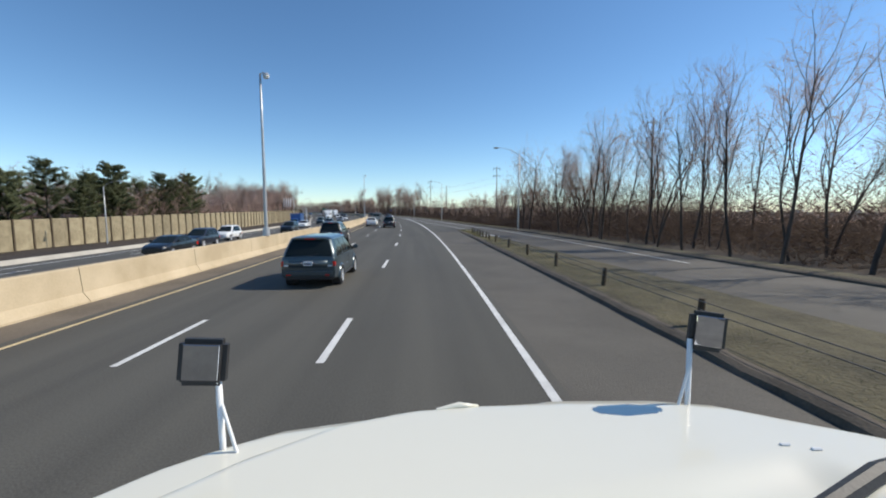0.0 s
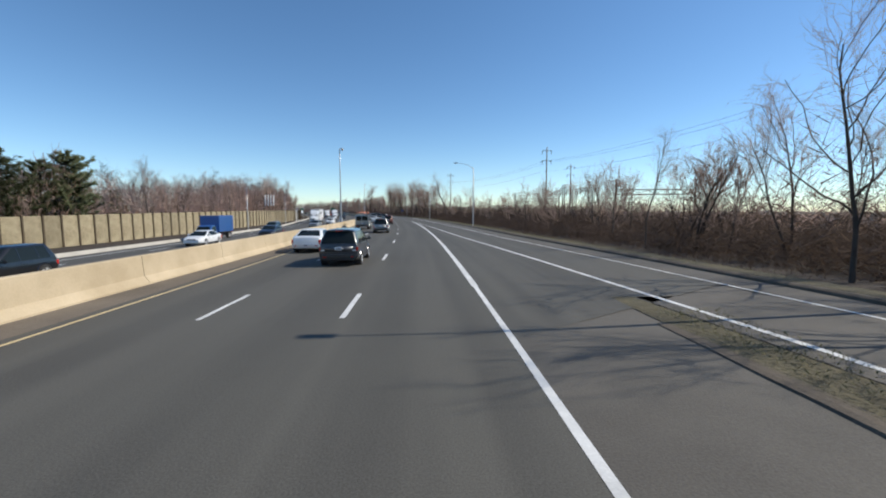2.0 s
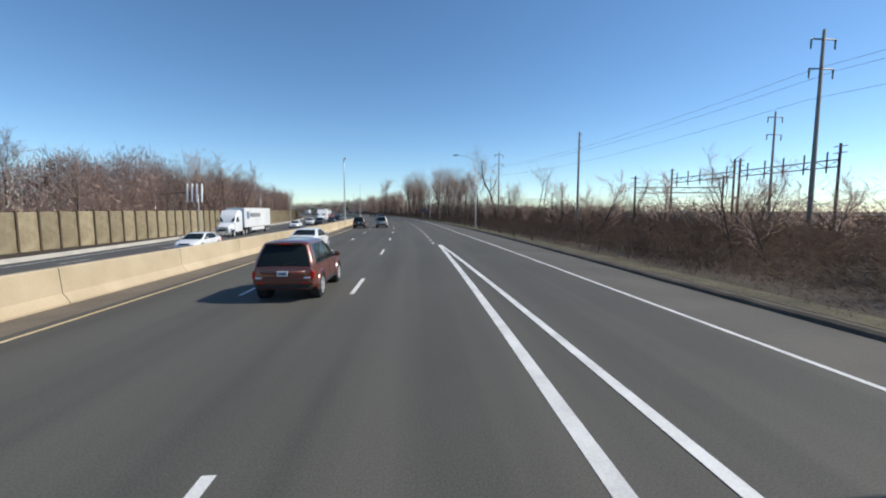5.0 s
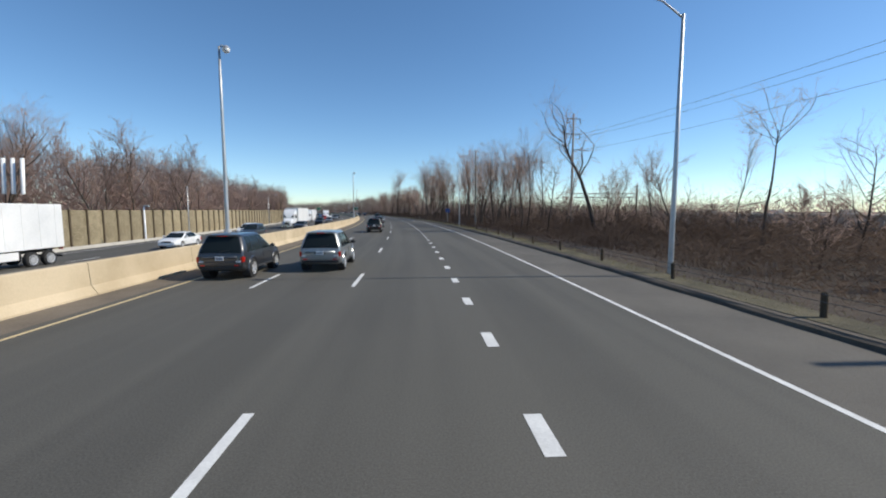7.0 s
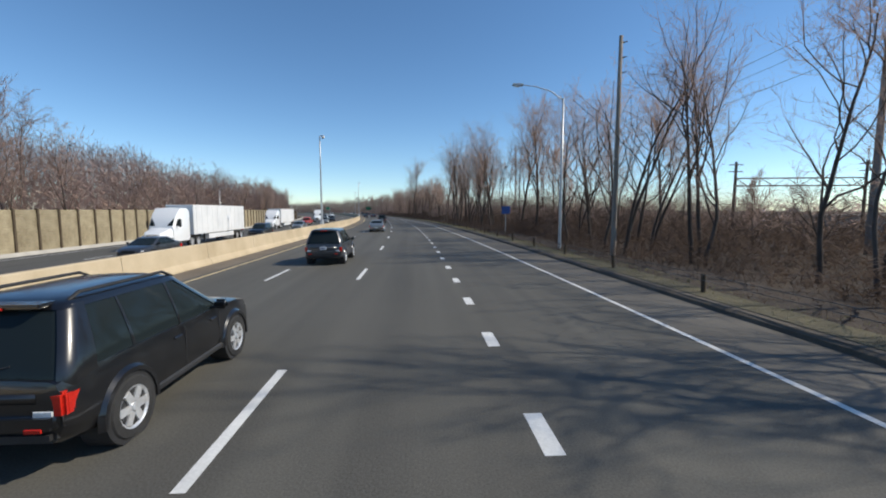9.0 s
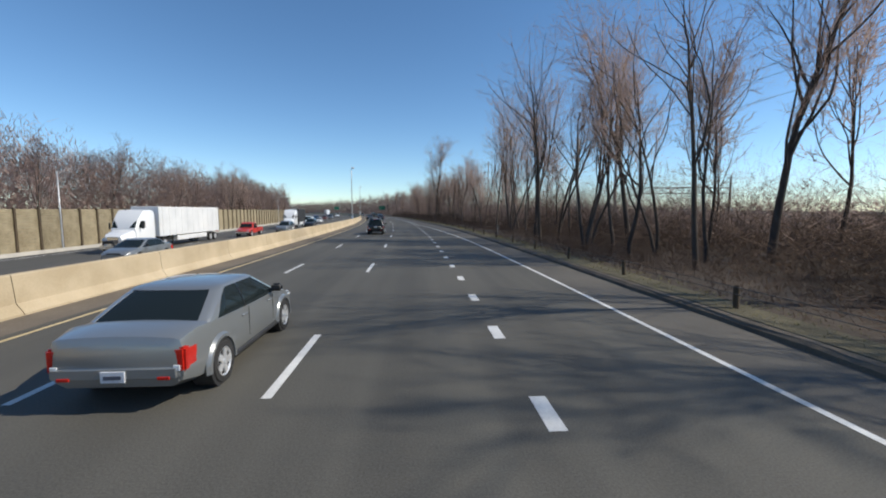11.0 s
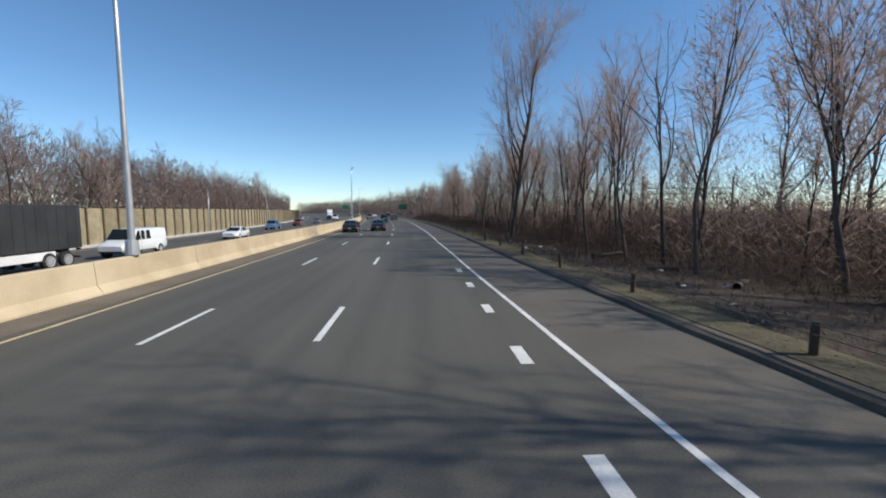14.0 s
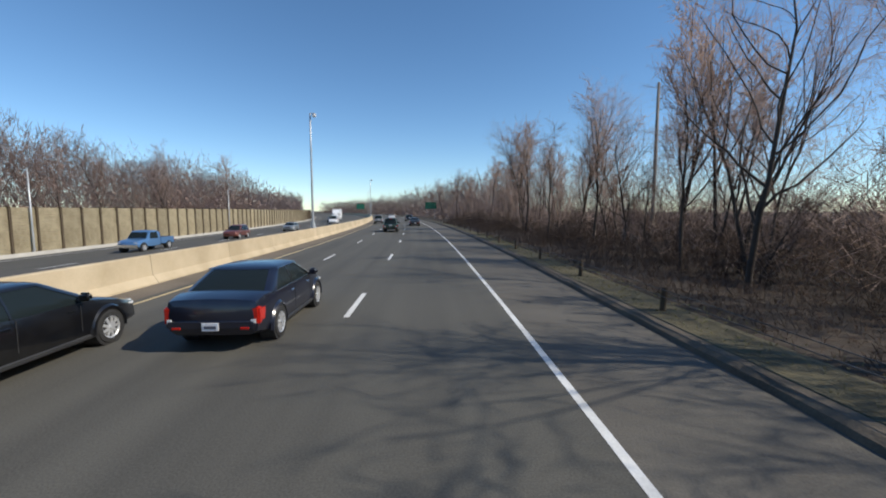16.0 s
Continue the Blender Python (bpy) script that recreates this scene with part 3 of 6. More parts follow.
# single trees that stand out beside the ramp and the verge
for kind, s, d, scale, turn in (
        ("spreading", 54, 22, 1.12, 30), ("spreading", 60, 25, 1.0, 150), ("spreading", 45, 22, 0.9, 210), ("tall", 36, 22, 0.85, 70), ("twin", 29, 23, 0.9, 10), ("tall", 23, 24, 0.9, 310), ("slender", 34, 25, 0.95, 20), ("twin", 40, 24, 0.85, 200), ("tall", 19, 22, 0.95, 160), ("tall", 27, 24, 0.85, 10), ("tall", 33, 27, 0.95, 80), ("slender", 38, 24, 1.05, 0),
        ("tall", 44, 29, 1.0, 200), ("slender", 30, 34, 1.1, 0), ("twin", 50, 32, 0.95, 60), ("slender", 22, 30, 1.15, 50), ("tall", 17, 27, 1.1, 120), ("slender", 12, 31, 1.1, 50),
        ("twin", 74, 36, 0.8, 0), ("tall", 40, 40, 1.0, 33), ("slender", 48, 25, 0.9, 33), ("tall", 24, 40, 1.05, 233), ("slender", 56, 38, 0.95, 80),
        ("spreading", 96, 25, 0.68, 40), ("small", 90, 22, 1.1, 0), ("slender", 104, 30, 0.6, 0), ("small", 108, 26, 1.2, 80), ("spreading", 116, 31, 0.6, 10), ("slender", 113, 24, 0.55, 10),
        ("slender", 125, 34, 0.65, 10), ("small", 140, 22, 1.0, 10), ("twin", 172, 34, 0.6, 10), ("spreading", 186, 29, 0.66, 10), ("slender", 196, 30, 0.68, 10), ("small", 192, 22, 1.1, 50), ("spreading", 204, 27, 0.7, 100),
        ("leaning", 213, 26.0, 1.1, 8), ("slender", 222, 26, 0.75, 0), ("spreading", 228, 24, 0.85, 77), ("twin", 219, 31, 0.65, 0), ("spreading", 216, 30, 0.62, 140),
        ("tall", 236, 21, 0.78, 0), ("twin", 240, 20, 0.75, 40), ("spreading", 245, 22, 0.9, 20), ("spreading", 249, 19.5, 0.95, 200), ("slender", 252, 24, 0.85, 0), ("twin", 257, 22, 0.8, 0),
        ("tall", 309, 18.5, 1.1, 40), ("slender", 313, 17.5, 1.25, 100), ("tall", 320, 18.0, 1.08, 300), ("tall", 331, 22, 1.1, 60), ("slender", 302, 20, 1.1, 20), ("snag", 338, 23, 1.3, 90), ("snag", 345, 26, 1.0, 10), ("slender", 340, 19, 1.0, 0),
        ("tall", 357, 17.0, 0.9, 10), ("slender", 361, 16.0, 1.0, 50), ("twin", 366, 19, 1.0, 0), ("tall", 381, 17.0, 0.9, 70), ("twin", 379, 22, 1.0, 0),
        ("twin", 394, 17, 0.95, 10), ("tall", 398, 19, 0.95, 0), ("spreading", 404, 16.5, 0.9, 160), ("slender", 383, 24, 1.0, 10), ("twin", 297, 16.5, 0.95, 20), ("tall", 301, 15.5, 0.9, 90), ("slender", 305, 15.8, 1.1, 10), ("twin", 293, 18, 1.0, 70), ("slender", 346, 15, 0.95, 5), ("tall", 350, 16, 0.85, 5), ("slender", 223, 17.5, 0.8, 5), ("tall", 218, 18.5, 0.75, 95)):
    if s < 78:
        d, scale = edge_right(s) + 1.4 + 0.45 * (d - 21), scale * (0.70 if s < 43 else 0.80)
    plant(kind, s, d, scale * (1.0 if s < 60 else 1.0 if s < 225 else 1.2 if s < 262 else 1.08 if s < 350 else 0.86), turn)
for s, d, scale in ((370, 12.4, 1.06), (390, 22, 0.75), (290, 20, 1.0), (279, 22, 1.05), (269, 21, 0.9), (402, 19, 0.75), (416, 18, 0.8), (262, 26, 0.85), (252, 29, 0.8), (432, 17, 0.8)):
    plant("great", s, d, scale)
plant("great", 219, WALL_D(219) - 4.5, 1.02)
for s, d, scale, turn in ((209, 18.0, 0.8, 20), (216, 17.0, 0.85, 130), (221, 18.0, 0.8, 250), (226, 18.5, 0.9, 310), (231, 17.5, 0.92, 80)):
    plant("spreading", s, d, scale, turn)
plant("lone", 190.7, 26.9, 1.0, 200)
for kind, s, d, scale, turn in (("twin", 236.5, 16.0, 0.95, 15), ("spreading", 241, 17.0, 1.0, 75), ("tall", 232, 17.5, 0.85, 0), ("spreading", 246.5, 16.2, 0.95, 240), ("tall", 293.5, 13.6, 1.05, 30), ("slender", 300.5, 15.6, 1.1, 0),
                                ("twin", 287, 14.8, 1.0, 130), ("spreading", 283, 16.0, 1.15, 60), ("tall", 277, 16.2, 1.0, 10), ("twin", 310, 15.4, 1.05, 100), ("tall", 317, 15.0, 1.0, 200), ("spreading", 389, 13.4, 0.95, 0), ("twin", 375, 14.4, 0.95, 0)):
    plant(kind, s, d, scale, turn)
for kind, s, d, scale in (("spreading", 80, 27, 0.62), ("small", 84, 21, 1.15), ("twin", 87, 30, 0.6), ("small", 93, 24, 1.25), ("spreading", 99, 31, 0.66), ("small", 102, 20, 1.0), ("slender", 86, 35, 0.66), ("spreading", 107, 27, 0.6),
                          ("small", 78, 24, 1.2), ("small", 98, 20.5, 0.9), ("spreading", 90, 26, 0.55), ("small", 112, 21, 1.1), ("twin", 120, 28, 0.52), ("small", 128, 24, 1.1), ("small", 82, 31, 1.3), ("small", 106, 33, 1.2),
                          ("tall", 287, 17, 0.95), ("twin", 284, 18.5, 0.9), ("slender", 290, 16, 1.0), ("tall", 280, 19, 0.85), ("small", 200, 20, 1.0), ("small", 160, 23, 1.1), ("twin", 148, 31, 0.5)):
    plant(kind, s, d, scale)
# brush trees and woods on the near side
for k in range(40):
    s = 72 + k * 5.0 + rnd.uniform(-2, 2)
    plant("small" if k % 3 else "wood_c", s, edge_right(s) + rnd.uniform(9, 26), rnd.uniform(0.5, 0.85))
for k in range(52):
    s = 262 + k * 6.0 + rnd.uniform(-2.5, 2.5)
    near = 8.5 if s > 345 else 11
    if 292 < s < 345 and k % 2:
        continue
    plant(rnd.choice(("wood_a", "wood_b", "wood_b", "wood_c")), s, edge_right(s) + near + rnd.uniform(0, 14), rnd.uniform(0.75, 1.05))
for k in range(26):
    s = 345 + k * 5.2 + rnd.uniform(-2, 2)
    plant(rnd.choice(("slender", "small", "wood_c", "wood_a")), s, edge_right(s) + rnd.uniform(7.5, 15), rnd.uniform(0.6, 0.88))
for k in range(24):
    s = 322 + k * 2.6 + rnd.uniform(-1.2, 1.2)
    plant(("wood_b", "slender", "wood_a", "tall", "wood_c")[k % 5], s, edge_right(s) + rnd.uniform(6.5, 17), rnd.uniform(0.68, 0.9))
for k in range(22):
    s = 384 + k * 3.1 + rnd.uniform(-1.5, 1.5)
    plant(("wood_b", "wood_a", "wood_c", "small")[k % 4], s, edge_right(s) + rnd.uniform(6, 14), rnd.uniform(0.66, 0.86))
# woods behind the sound wall
for k in range(70):
    s = 96 + k * 5.6 + rnd.uniform(-2.4, 2.4)
    low = 0.95 if s < 225 else 1.28 if s < 300 else 1.0 if s < 370 else 1.12
    plant(rnd.choice(("wood_a", "wood_b", "wood_a", "wood_c")), s, WALL_D(s) - 4 - 10 * rnd.random(), low * rnd.uniform(0.8, 1.1))
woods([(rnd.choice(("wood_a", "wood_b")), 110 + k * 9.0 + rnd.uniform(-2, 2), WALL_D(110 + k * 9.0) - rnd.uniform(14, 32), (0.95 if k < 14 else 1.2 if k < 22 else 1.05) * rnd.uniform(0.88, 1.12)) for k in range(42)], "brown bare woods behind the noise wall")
for k in range(22):
    plant(rnd.choice(("wood_a", "wood_b")), 24 + k * 6 + rnd.uniform(-3, 3), rnd.uniform(-92, -72), rnd.uniform(0.75, 0.98))
# a thin tree line beyond the railway
woods([(rnd.choice(("wood_c", "wood_a")), 60 + k * 15 + rnd.uniform(-6, 6), rnd.uniform(80, 160), rnd.uniform(0.45, 0.75)) for k in range(30)], "thin line of bare trees beyond the railway")
# more trees in the stand beside the ramp
for k in range(24):
    s = 6 + k * 3.0 + rnd.uniform(-2, 2)
    plant(rnd.choice(("tall", "slender", "twin")), s, edge_right(s) + rnd.uniform(3, 16), rnd.uniform(0.55, 0.75))


# fine branchwork that fills the woods between the trunks
def branchwork(s0, s1, d_of, depth, height, count, thick, reach, label, low=0.0, mat=WOODS_TWIG, rough=1.0, full=1.15):
    """Loose fine branches, thick below and thinning to an uneven top."""
    w = Wood()
    for k in range(count):
        s = rnd.uniform(s0, s1)
        u = rnd.random()
        d = d_of(s, u * depth)
        top = height * (0.82 + 0.5 * rough * noise.noise((s * 0.07, d * 0.09, 5.0)) + 0.25 * rough * noise.noise((s * 0.3, d * 0.3, 1.0)))
        u = rnd.random() ** full
        z = low * top + (1 - low) * top * u
        fat = thick * (1.25 - 0.75 * u) * rnd.uniform(0.6, 1.2)
        p = P(s, d, ground_z(s, d) + z)
        w.blade(p, p + Vector((rnd.gauss(0, 0.45), rnd.gauss(0, 0.45), rnd.uniform(0.3, 1.2))).normalized() * reach * rnd.uniform(0.5, 1.3), fat)
    tagged(mesh_object("woods", w.v, w.f, mat, soft=True), label, "woods", kind="stuff")


# lit and shaded sides set by colour: paler WOODS_TWIG left, darker TWIG right
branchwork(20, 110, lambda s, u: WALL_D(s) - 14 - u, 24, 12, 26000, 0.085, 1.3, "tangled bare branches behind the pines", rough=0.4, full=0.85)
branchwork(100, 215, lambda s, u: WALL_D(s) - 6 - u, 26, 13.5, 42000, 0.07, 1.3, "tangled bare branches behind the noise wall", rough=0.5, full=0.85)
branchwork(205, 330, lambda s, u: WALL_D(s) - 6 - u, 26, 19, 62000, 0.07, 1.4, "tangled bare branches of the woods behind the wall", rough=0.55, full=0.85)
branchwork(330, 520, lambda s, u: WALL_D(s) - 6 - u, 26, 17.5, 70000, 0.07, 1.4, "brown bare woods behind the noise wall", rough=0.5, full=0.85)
branchwork(322, 520, lambda s, u: edge_right(s) + 9 + u, 18, 10.0, 60000, 0.022, 1.3, "tangled bare branches of the roadside woods", mat=TWIG)
branchwork(255, 345, lambda s, u: edge_right(s) + 14 + u, 22, 8.5, 26000, 0.024, 1.3, "tangled bare branches behind the roadside trees", mat=TWIG)
branchwork(480, 950, lambda s, u: edge_right(s) + 8 + u, 30, 15, 26000, 0.18, 2.6, "brown bare woods far along the road", rough=0.6, mat=TWIG)
branchwork(500, 950, lambda s, u: WALL_D(s) - 5 - u, 30, 16, 24000, 0.18, 2.6, "brown bare woods far along the opposite carriageway", rough=0.6)
branchwork(-20, 480, lambda s, u: 75 + u, 60, 9.0, 28000, 0.24, 2.2, "low hazy tree line beyond the railway", rough=0.6, full=1.0)
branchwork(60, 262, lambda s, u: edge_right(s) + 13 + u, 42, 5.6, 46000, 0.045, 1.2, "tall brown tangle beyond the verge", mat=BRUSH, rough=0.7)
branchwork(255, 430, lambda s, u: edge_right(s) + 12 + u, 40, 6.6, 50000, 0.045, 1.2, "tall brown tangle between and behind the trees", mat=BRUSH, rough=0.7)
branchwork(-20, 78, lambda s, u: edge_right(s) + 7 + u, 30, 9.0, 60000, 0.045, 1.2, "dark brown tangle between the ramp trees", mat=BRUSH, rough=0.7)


# ---- pines behind the sound wall ----
def grow_pine(seed, height):
    rng = random.Random(seed)
    trunk, needles = Wood(), Wood()
    limb(rng, trunk, Vector((0, 0, -0.3)), Vector((0, 0, 1)), height * 0.97, height * 0.017, 0.03, 7, 0.03, 0.1, 8)
    for k in range(70):
        u = 0.16 + 0.82 * (k / 70) ** 0.9
        a = k * 2.4 + rng.uniform(-0.5, 0.5)
        ln = height * 0.36 * min(1.0, 0.35 + (u - 0.2) * 2.6) * (1.03 - u) ** 0.42 * rng.choice((0.45, 0.8, 1.0, 1.25)) * rng.uniform(0.8, 1.15)
        d = Vector((math.cos(a), math.sin(a), rng.uniform(0.05, 0.6))).normalized()
        pts, _, dirs = limb(rng, trunk, Vector((0, 0, height * u * 0.97)), d, ln, 0.035, 0.012, 3, 0.12, 0.06, 4)
        for q in range(int(10 + ln * 10)):
            v = rng.uniform(0.2, 1.0) * 4
            i = min(3, int(v))
            p = pts[i].lerp(pts[i + 1], v - i) + Vector((rng.gauss(0, 0.16), rng.gauss(0, 0.16), rng.gauss(0, 0.10)))
            for w in range(6):
                needles.blade(p, p + turned(rng, (dirs[i] + Vector((0, 0, 0.7))).normalized(), rng.uniform(0.2, 1.3)) * rng.uniform(0.3, 0.62), 0.055)
    return trunk, needles


pine = None
for s, d, h in ((67, -64, 1.1), (81, -62, 1.2), (87, -60, 0.85), (96, -60, 1.25), (101, -62, 1.0), (113, -58, 1.2), (118, -60, 0.9), (126, -57, 1.25), (131, -59, 1.0), (147, -62, 0.8), (106, -70, 1.15), (74, -63, 1.0), (92, -62, 1.05), (109, -61, 1.0), (122, -59, 1.1), (58, -68, 1.0)):
    m = at_road(s, d, ground_z(s, d) - 0.1, rnd.uniform(0, 360)) @ Matrix.Diagonal((h, h, h, 1))
    if pine is None:
        trunk, needles = grow_pine(41, 12.5)
        pine = thing("pine_tree", "dark green pine tree behind the wooden wall", "tree", "pines behind the wall")
        mesh_object("trunk", trunk.v, trunk.f, BARK, pine, smooth=True)
        mesh_object("crown", needles.v, needles.f, NEEDLES, pine, soft=True)
        pine.matrix_basis = m
    else:
        copy_thing(pine, m).matrix_basis = m


# ---- brush, dry grass ----
def brush(s0, s1, count, inner, outer, low, high, thick, label, fade=0.4):
    w = Wood()
    for k in range(count):
        s = rnd.uniform(s0, s1)
        u = rnd.random()
        d = edge_right(s) + inner + (outer - inner) * u
        clump = 0.62 + 0.8 * noise.noise((s * 0.13, d * 0.2, 8.0)) + 0.35 * noise.noise((s * 0.6, d * 0.6, 2.0))
        if rnd.random() > 0.55 + clump:
            continue
        h = rnd.uniform(low, high) * (fade + (1 - fade) * u) * max(0.4, clump) * 1.15
        p = P(s, d, ground_z(s, d) - 0.1)
        q = p + Vector((rnd.gauss(0, 0.3), rnd.gauss(0, 0.3), 1)).normalized() * h
        w.blade(p, q, thick)
        for j in range(6):
            a = p.lerp(q, rnd.uniform(0.0, 0.9))
            e = a + Vector((rnd.gauss(0, 0.7), rnd.gauss(0, 0.7), rnd.uniform(0.0, 1.1))).normalized() * h * rnd.uniform(0.2, 0.5)
            w.blade(a, e, thick)
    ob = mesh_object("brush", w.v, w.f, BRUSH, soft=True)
    tagged(ob, label, "brush", kind="stuff")


brush(-10, 75, 10000, 4.0, 34, 1.8, 4.4, 0.026, "brown dry brush under the bare trees", 0.6)
brush(60, 260, 9000, 1.7, 7.5, 0.6, 1.9, 0.011, "low brown dry brush beside the verge")
brush(60, 150, 10000, 5.0, 20, 2.0, 4.0, 0.020, "thick tall brown brush beside the ramp", 0.55)
brush(150, 262, 10000, 5.0, 20, 1.8, 3.6, 0.020, "thick tall brown brush beside the verge", 0.55)
brush(260, 345, 8000, 2.0, 10, 0.6, 2.2, 0.011, "brown dry brush at the foot of the trees", 0.4)
brush(260, 345, 7500, 9, 26, 2.0, 4.0, 0.022, "tall brown thicket between the trees", 0.7)
brush(345, 470, 9000, 2.0, 9, 0.8, 2.6, 0.011, "dense brown brush along the wood's edge", 0.35)
brush(345, 500, 8000, 8, 20, 2.4, 4.5, 0.022, "dark brown thicket inside the wood's edge", 0.7)
brush(-10, 520, 7500, 22, 62, 2.6, 5.0, 0.10, "distant brown thicket beyond the verge", 0.8)


def tufts(s0, s1, count, line_of, lo, hi, z, label):
    w = Wood()
    for k in range(count):
        s = rnd.uniform(s0, s1)
        d = line_of(s) + rnd.uniform(lo, hi)
        p = P(s, d, z if d < line_of(s) + 2.2 else ground_z(s, d) - 0.02)
        for j in range(4):
            w.blade(p, p + Vector((rnd.gauss(0, 0.6), rnd.gauss(0, 0.6), 1)).normalized() * rnd.uniform(0.04, 0.13), 0.01)
    tagged(mesh_object("grass", w.v, w.f, DRY_GRASS), label, "grass", kind="stuff")


tufts(-5, 56, 7000, kerb_main, 0.5, 2.2, 0.09, "short dry grass tufts between carriageway and ramp")
tufts(60, 420, 9000, edge_right, 0.6, 2.6, 0.12, "short dry grass tufts on the dirt verge")


# ---- light poles on the barrier ----
def lamp_pole():
    e = thing("street_lamp", "tall slim galvanised light pole on the median barrier", "street lamp", "median light poles")
    w = Wood()
    w.tube([Vector((0, 0, z)) for z in (1.05, 4, 8, 11.0)], [0.12, 0.10, 0.08, 0.06], 10, True)
    mesh_object("pole", w.v, w.f, STEEL, e, smooth=True)
    bm = bmesh.new()
    bmesh.ops.create_cone(bm, cap_ends=True, segments=12, radius1=0.24, radius2=0.2, depth=0.5, matrix=Matrix.Translation((0, 0, 1.3)))
    part("base_plate", bm, STEEL, e)
    w = Wood()
    w.tube([Vector((0, 0, 10.95)), Vector((0.15, 0, 11.05)), Vector((0.32, 0, 11.0))], [0.04, 0.035, 0.03], 6)
    mesh_object("arm", w.v, w.f, STEEL, e)
    bm = bmesh.new()
    bmesh.ops.create_uvsphere(bm, u_segments=14, v_segments=8, radius=0.2, matrix=Matrix.Translation((0.36, 0, 10.85)) @ Matrix.Diagonal((1, 1, 0.9, 1)))
    part("lamp_head", bm, LAMP_GLASS, e, "round white lamp head", True)
    bm = bmesh.new()
    bmesh.ops.create_cone(bm, cap_ends=True, segments=14, radius1=0.21, radius2=0.1, depth=0.12, matrix=Matrix.Translation((0.36, 0, 10.97)))
    part("lamp_cap", bm, STEEL, e)
    return e


lamp = lamp_pole()
for k, s in enumerate((27.3, 106.0, 187.2, 261.2, 343.6, 414, 495, 575)):
    m = at_road(s, -8.13) @ Matrix.Diagonal((1, 1, 1.02, 1))
    if k == 0:
        lamp.matrix_basis = m
    else:
        copy_thing(lamp, m)


# ---- lamps with long arms on the near verge, and along the far side ----
def arm_lamp(reach, height, label, group):
    e = thing("street_lamp", label, "street lamp", group)
    w = Wood()
    w.tube([Vector((0, 0, z)) for z in (-0.3, height * 0.4, height)], [0.115, 0.09, 0.06], 10, True)
    mesh_object("pole", w.v, w.f, STEEL, e, smooth=True)
    w = Wood()
    w.tube([Vector((0, 0, height - 0.15)), Vector((-reach * 0.3, 0, height + 0.45)), Vector((-reach * 0.7, 0, height + 0.75)), Vector((-reach, 0, height + 0.82))], [0.04, 0.035, 0.03, 0.025], 6)
    mesh_object("arm", w.v, w.f, STEEL, e, smooth=True)
    bm = bmesh.new()
    bmesh.ops.create_cube(bm, size=1, matrix=Matrix.Translation((-reach - 0.3, 0, height + 0.82)) @ Matrix.Diagonal((0.75, 0.3, 0.16, 1)))
    bmesh.ops.bevel(bm, geom=bm.edges[:], offset=0.05, segments=2, affect="EDGES")
    head = part("lamp_head", bm, STEEL, e)
    bm = bmesh.new()
    bmesh.ops.create_uvsphere(bm, u_segments=10, v_segments=6, radius=0.13, matrix=Matrix.Translation((-reach - 0.35, 0, height + 0.74)) @ Matrix.Diagonal((1.6, 1, 0.6, 1)))
    part("lens", bm, LAMP_GLASS, head)
    return e


verge_lamp = arm_lamp(2.9, 10.4, "galvanised light pole with a long arm over the shoulder", "verge light poles")
verge_lamp.matrix_basis = at_road(56, 16.2, ground_z(56, 16.2))
for s, d in ((119.6, 13.6), (179.6, 12.8), (239, 12.6)):
    copy_thing(verge_lamp, at_road(s, d, ground_z(s, d)))
far_lamp = arm_lamp(2.2, 9.0, "thin grey light pole beside the far lanes", "far side light poles")
far_lamp.matrix_basis = at_road(70, -46, ground_z(70, -46), 180)
for s in (136, 196, 244, 308, 420, 470):
    copy_thing(far_lamp, at_road(s, FAR_EDGE(s) - 3.2, ground_z(s, FAR_EDGE(s) - 3.2), 180))


# ---- utility poles, transmission poles, wires ----
def utility_pole(height):
    e = thing("utility_pole", "weathered wooden utility pole with insulators", "utility pole", "wooden utility poles")
    w = Wood()
    w.tube([Vector((0, 0, -0.4)), Vector((0, 0, height * 0.5)), Vector((0, 0, height))], [0.17, 0.145, 0.11], 10, True)
    mesh_object("pole", w.v, w.f, POLE_WOOD, e, smooth=True)
    for z in (0.4, 1.3, 2.2):
        w = Wood()
        w.tube([Vector((0.1, 0, height - z)), Vector((0.42, 0, height - z + 0.08))], [0.05, 0.03], 6, True)
        mesh_object("insulator", w.v, w.f, DARK_STEEL, e)
    return e


up = utility_pole(13.5)
up.matrix_basis = at_road(236, 15.0, ground_z(236, 15.0))
for s, d in ((409, 21.5), (170, 25), (316, 27)):
    copy_thing(up, at_road(s, d, ground_z(s, d)))


def steel_pole(height):
    e = thing("transmission_pole", "tall thin steel transmission pole with crossarms", "transmission pole", "transmission poles")
    w = Wood()
    w.tube([Vector((0, 0, -0.5)), Vector((0, 0, height))], [0.26, 0.13], 10, True)
    mesh_object("pole", w.v, w.f, POLE_WOOD, e, smooth=True)
    for z in (0.9, 3.6):
        w = Wood()
        w.tube([Vector((-1.3, 0, height - z)), Vector((1.3, 0, height - z))], [0.07, 0.07], 5, True)
        arm = mesh_object("crossarm", w.v, w.f, DARK_STEEL, e)
        for x in (-1.25, 1.25):
            w = Wood()
            w.tube([Vector((x, 0, height - z)), Vector((x, 0, height - z - 0.9))], [0.09, 0.07], 6, True)
            mesh_object("insulator", w.v, w.f, DARK_STEEL, arm)
    return e


POLES = [(72, 46), (153, 41), (236, 33), (318, 34), (398, 36)]
tp = steel_pole(20.5)
for k, (s, d) in enumerate(POLES):
    m = at_road(s, d, ground_z(s, d))
    if k == 0:
        tp.matrix_basis = m
    else:
        copy_thing(tp, m)


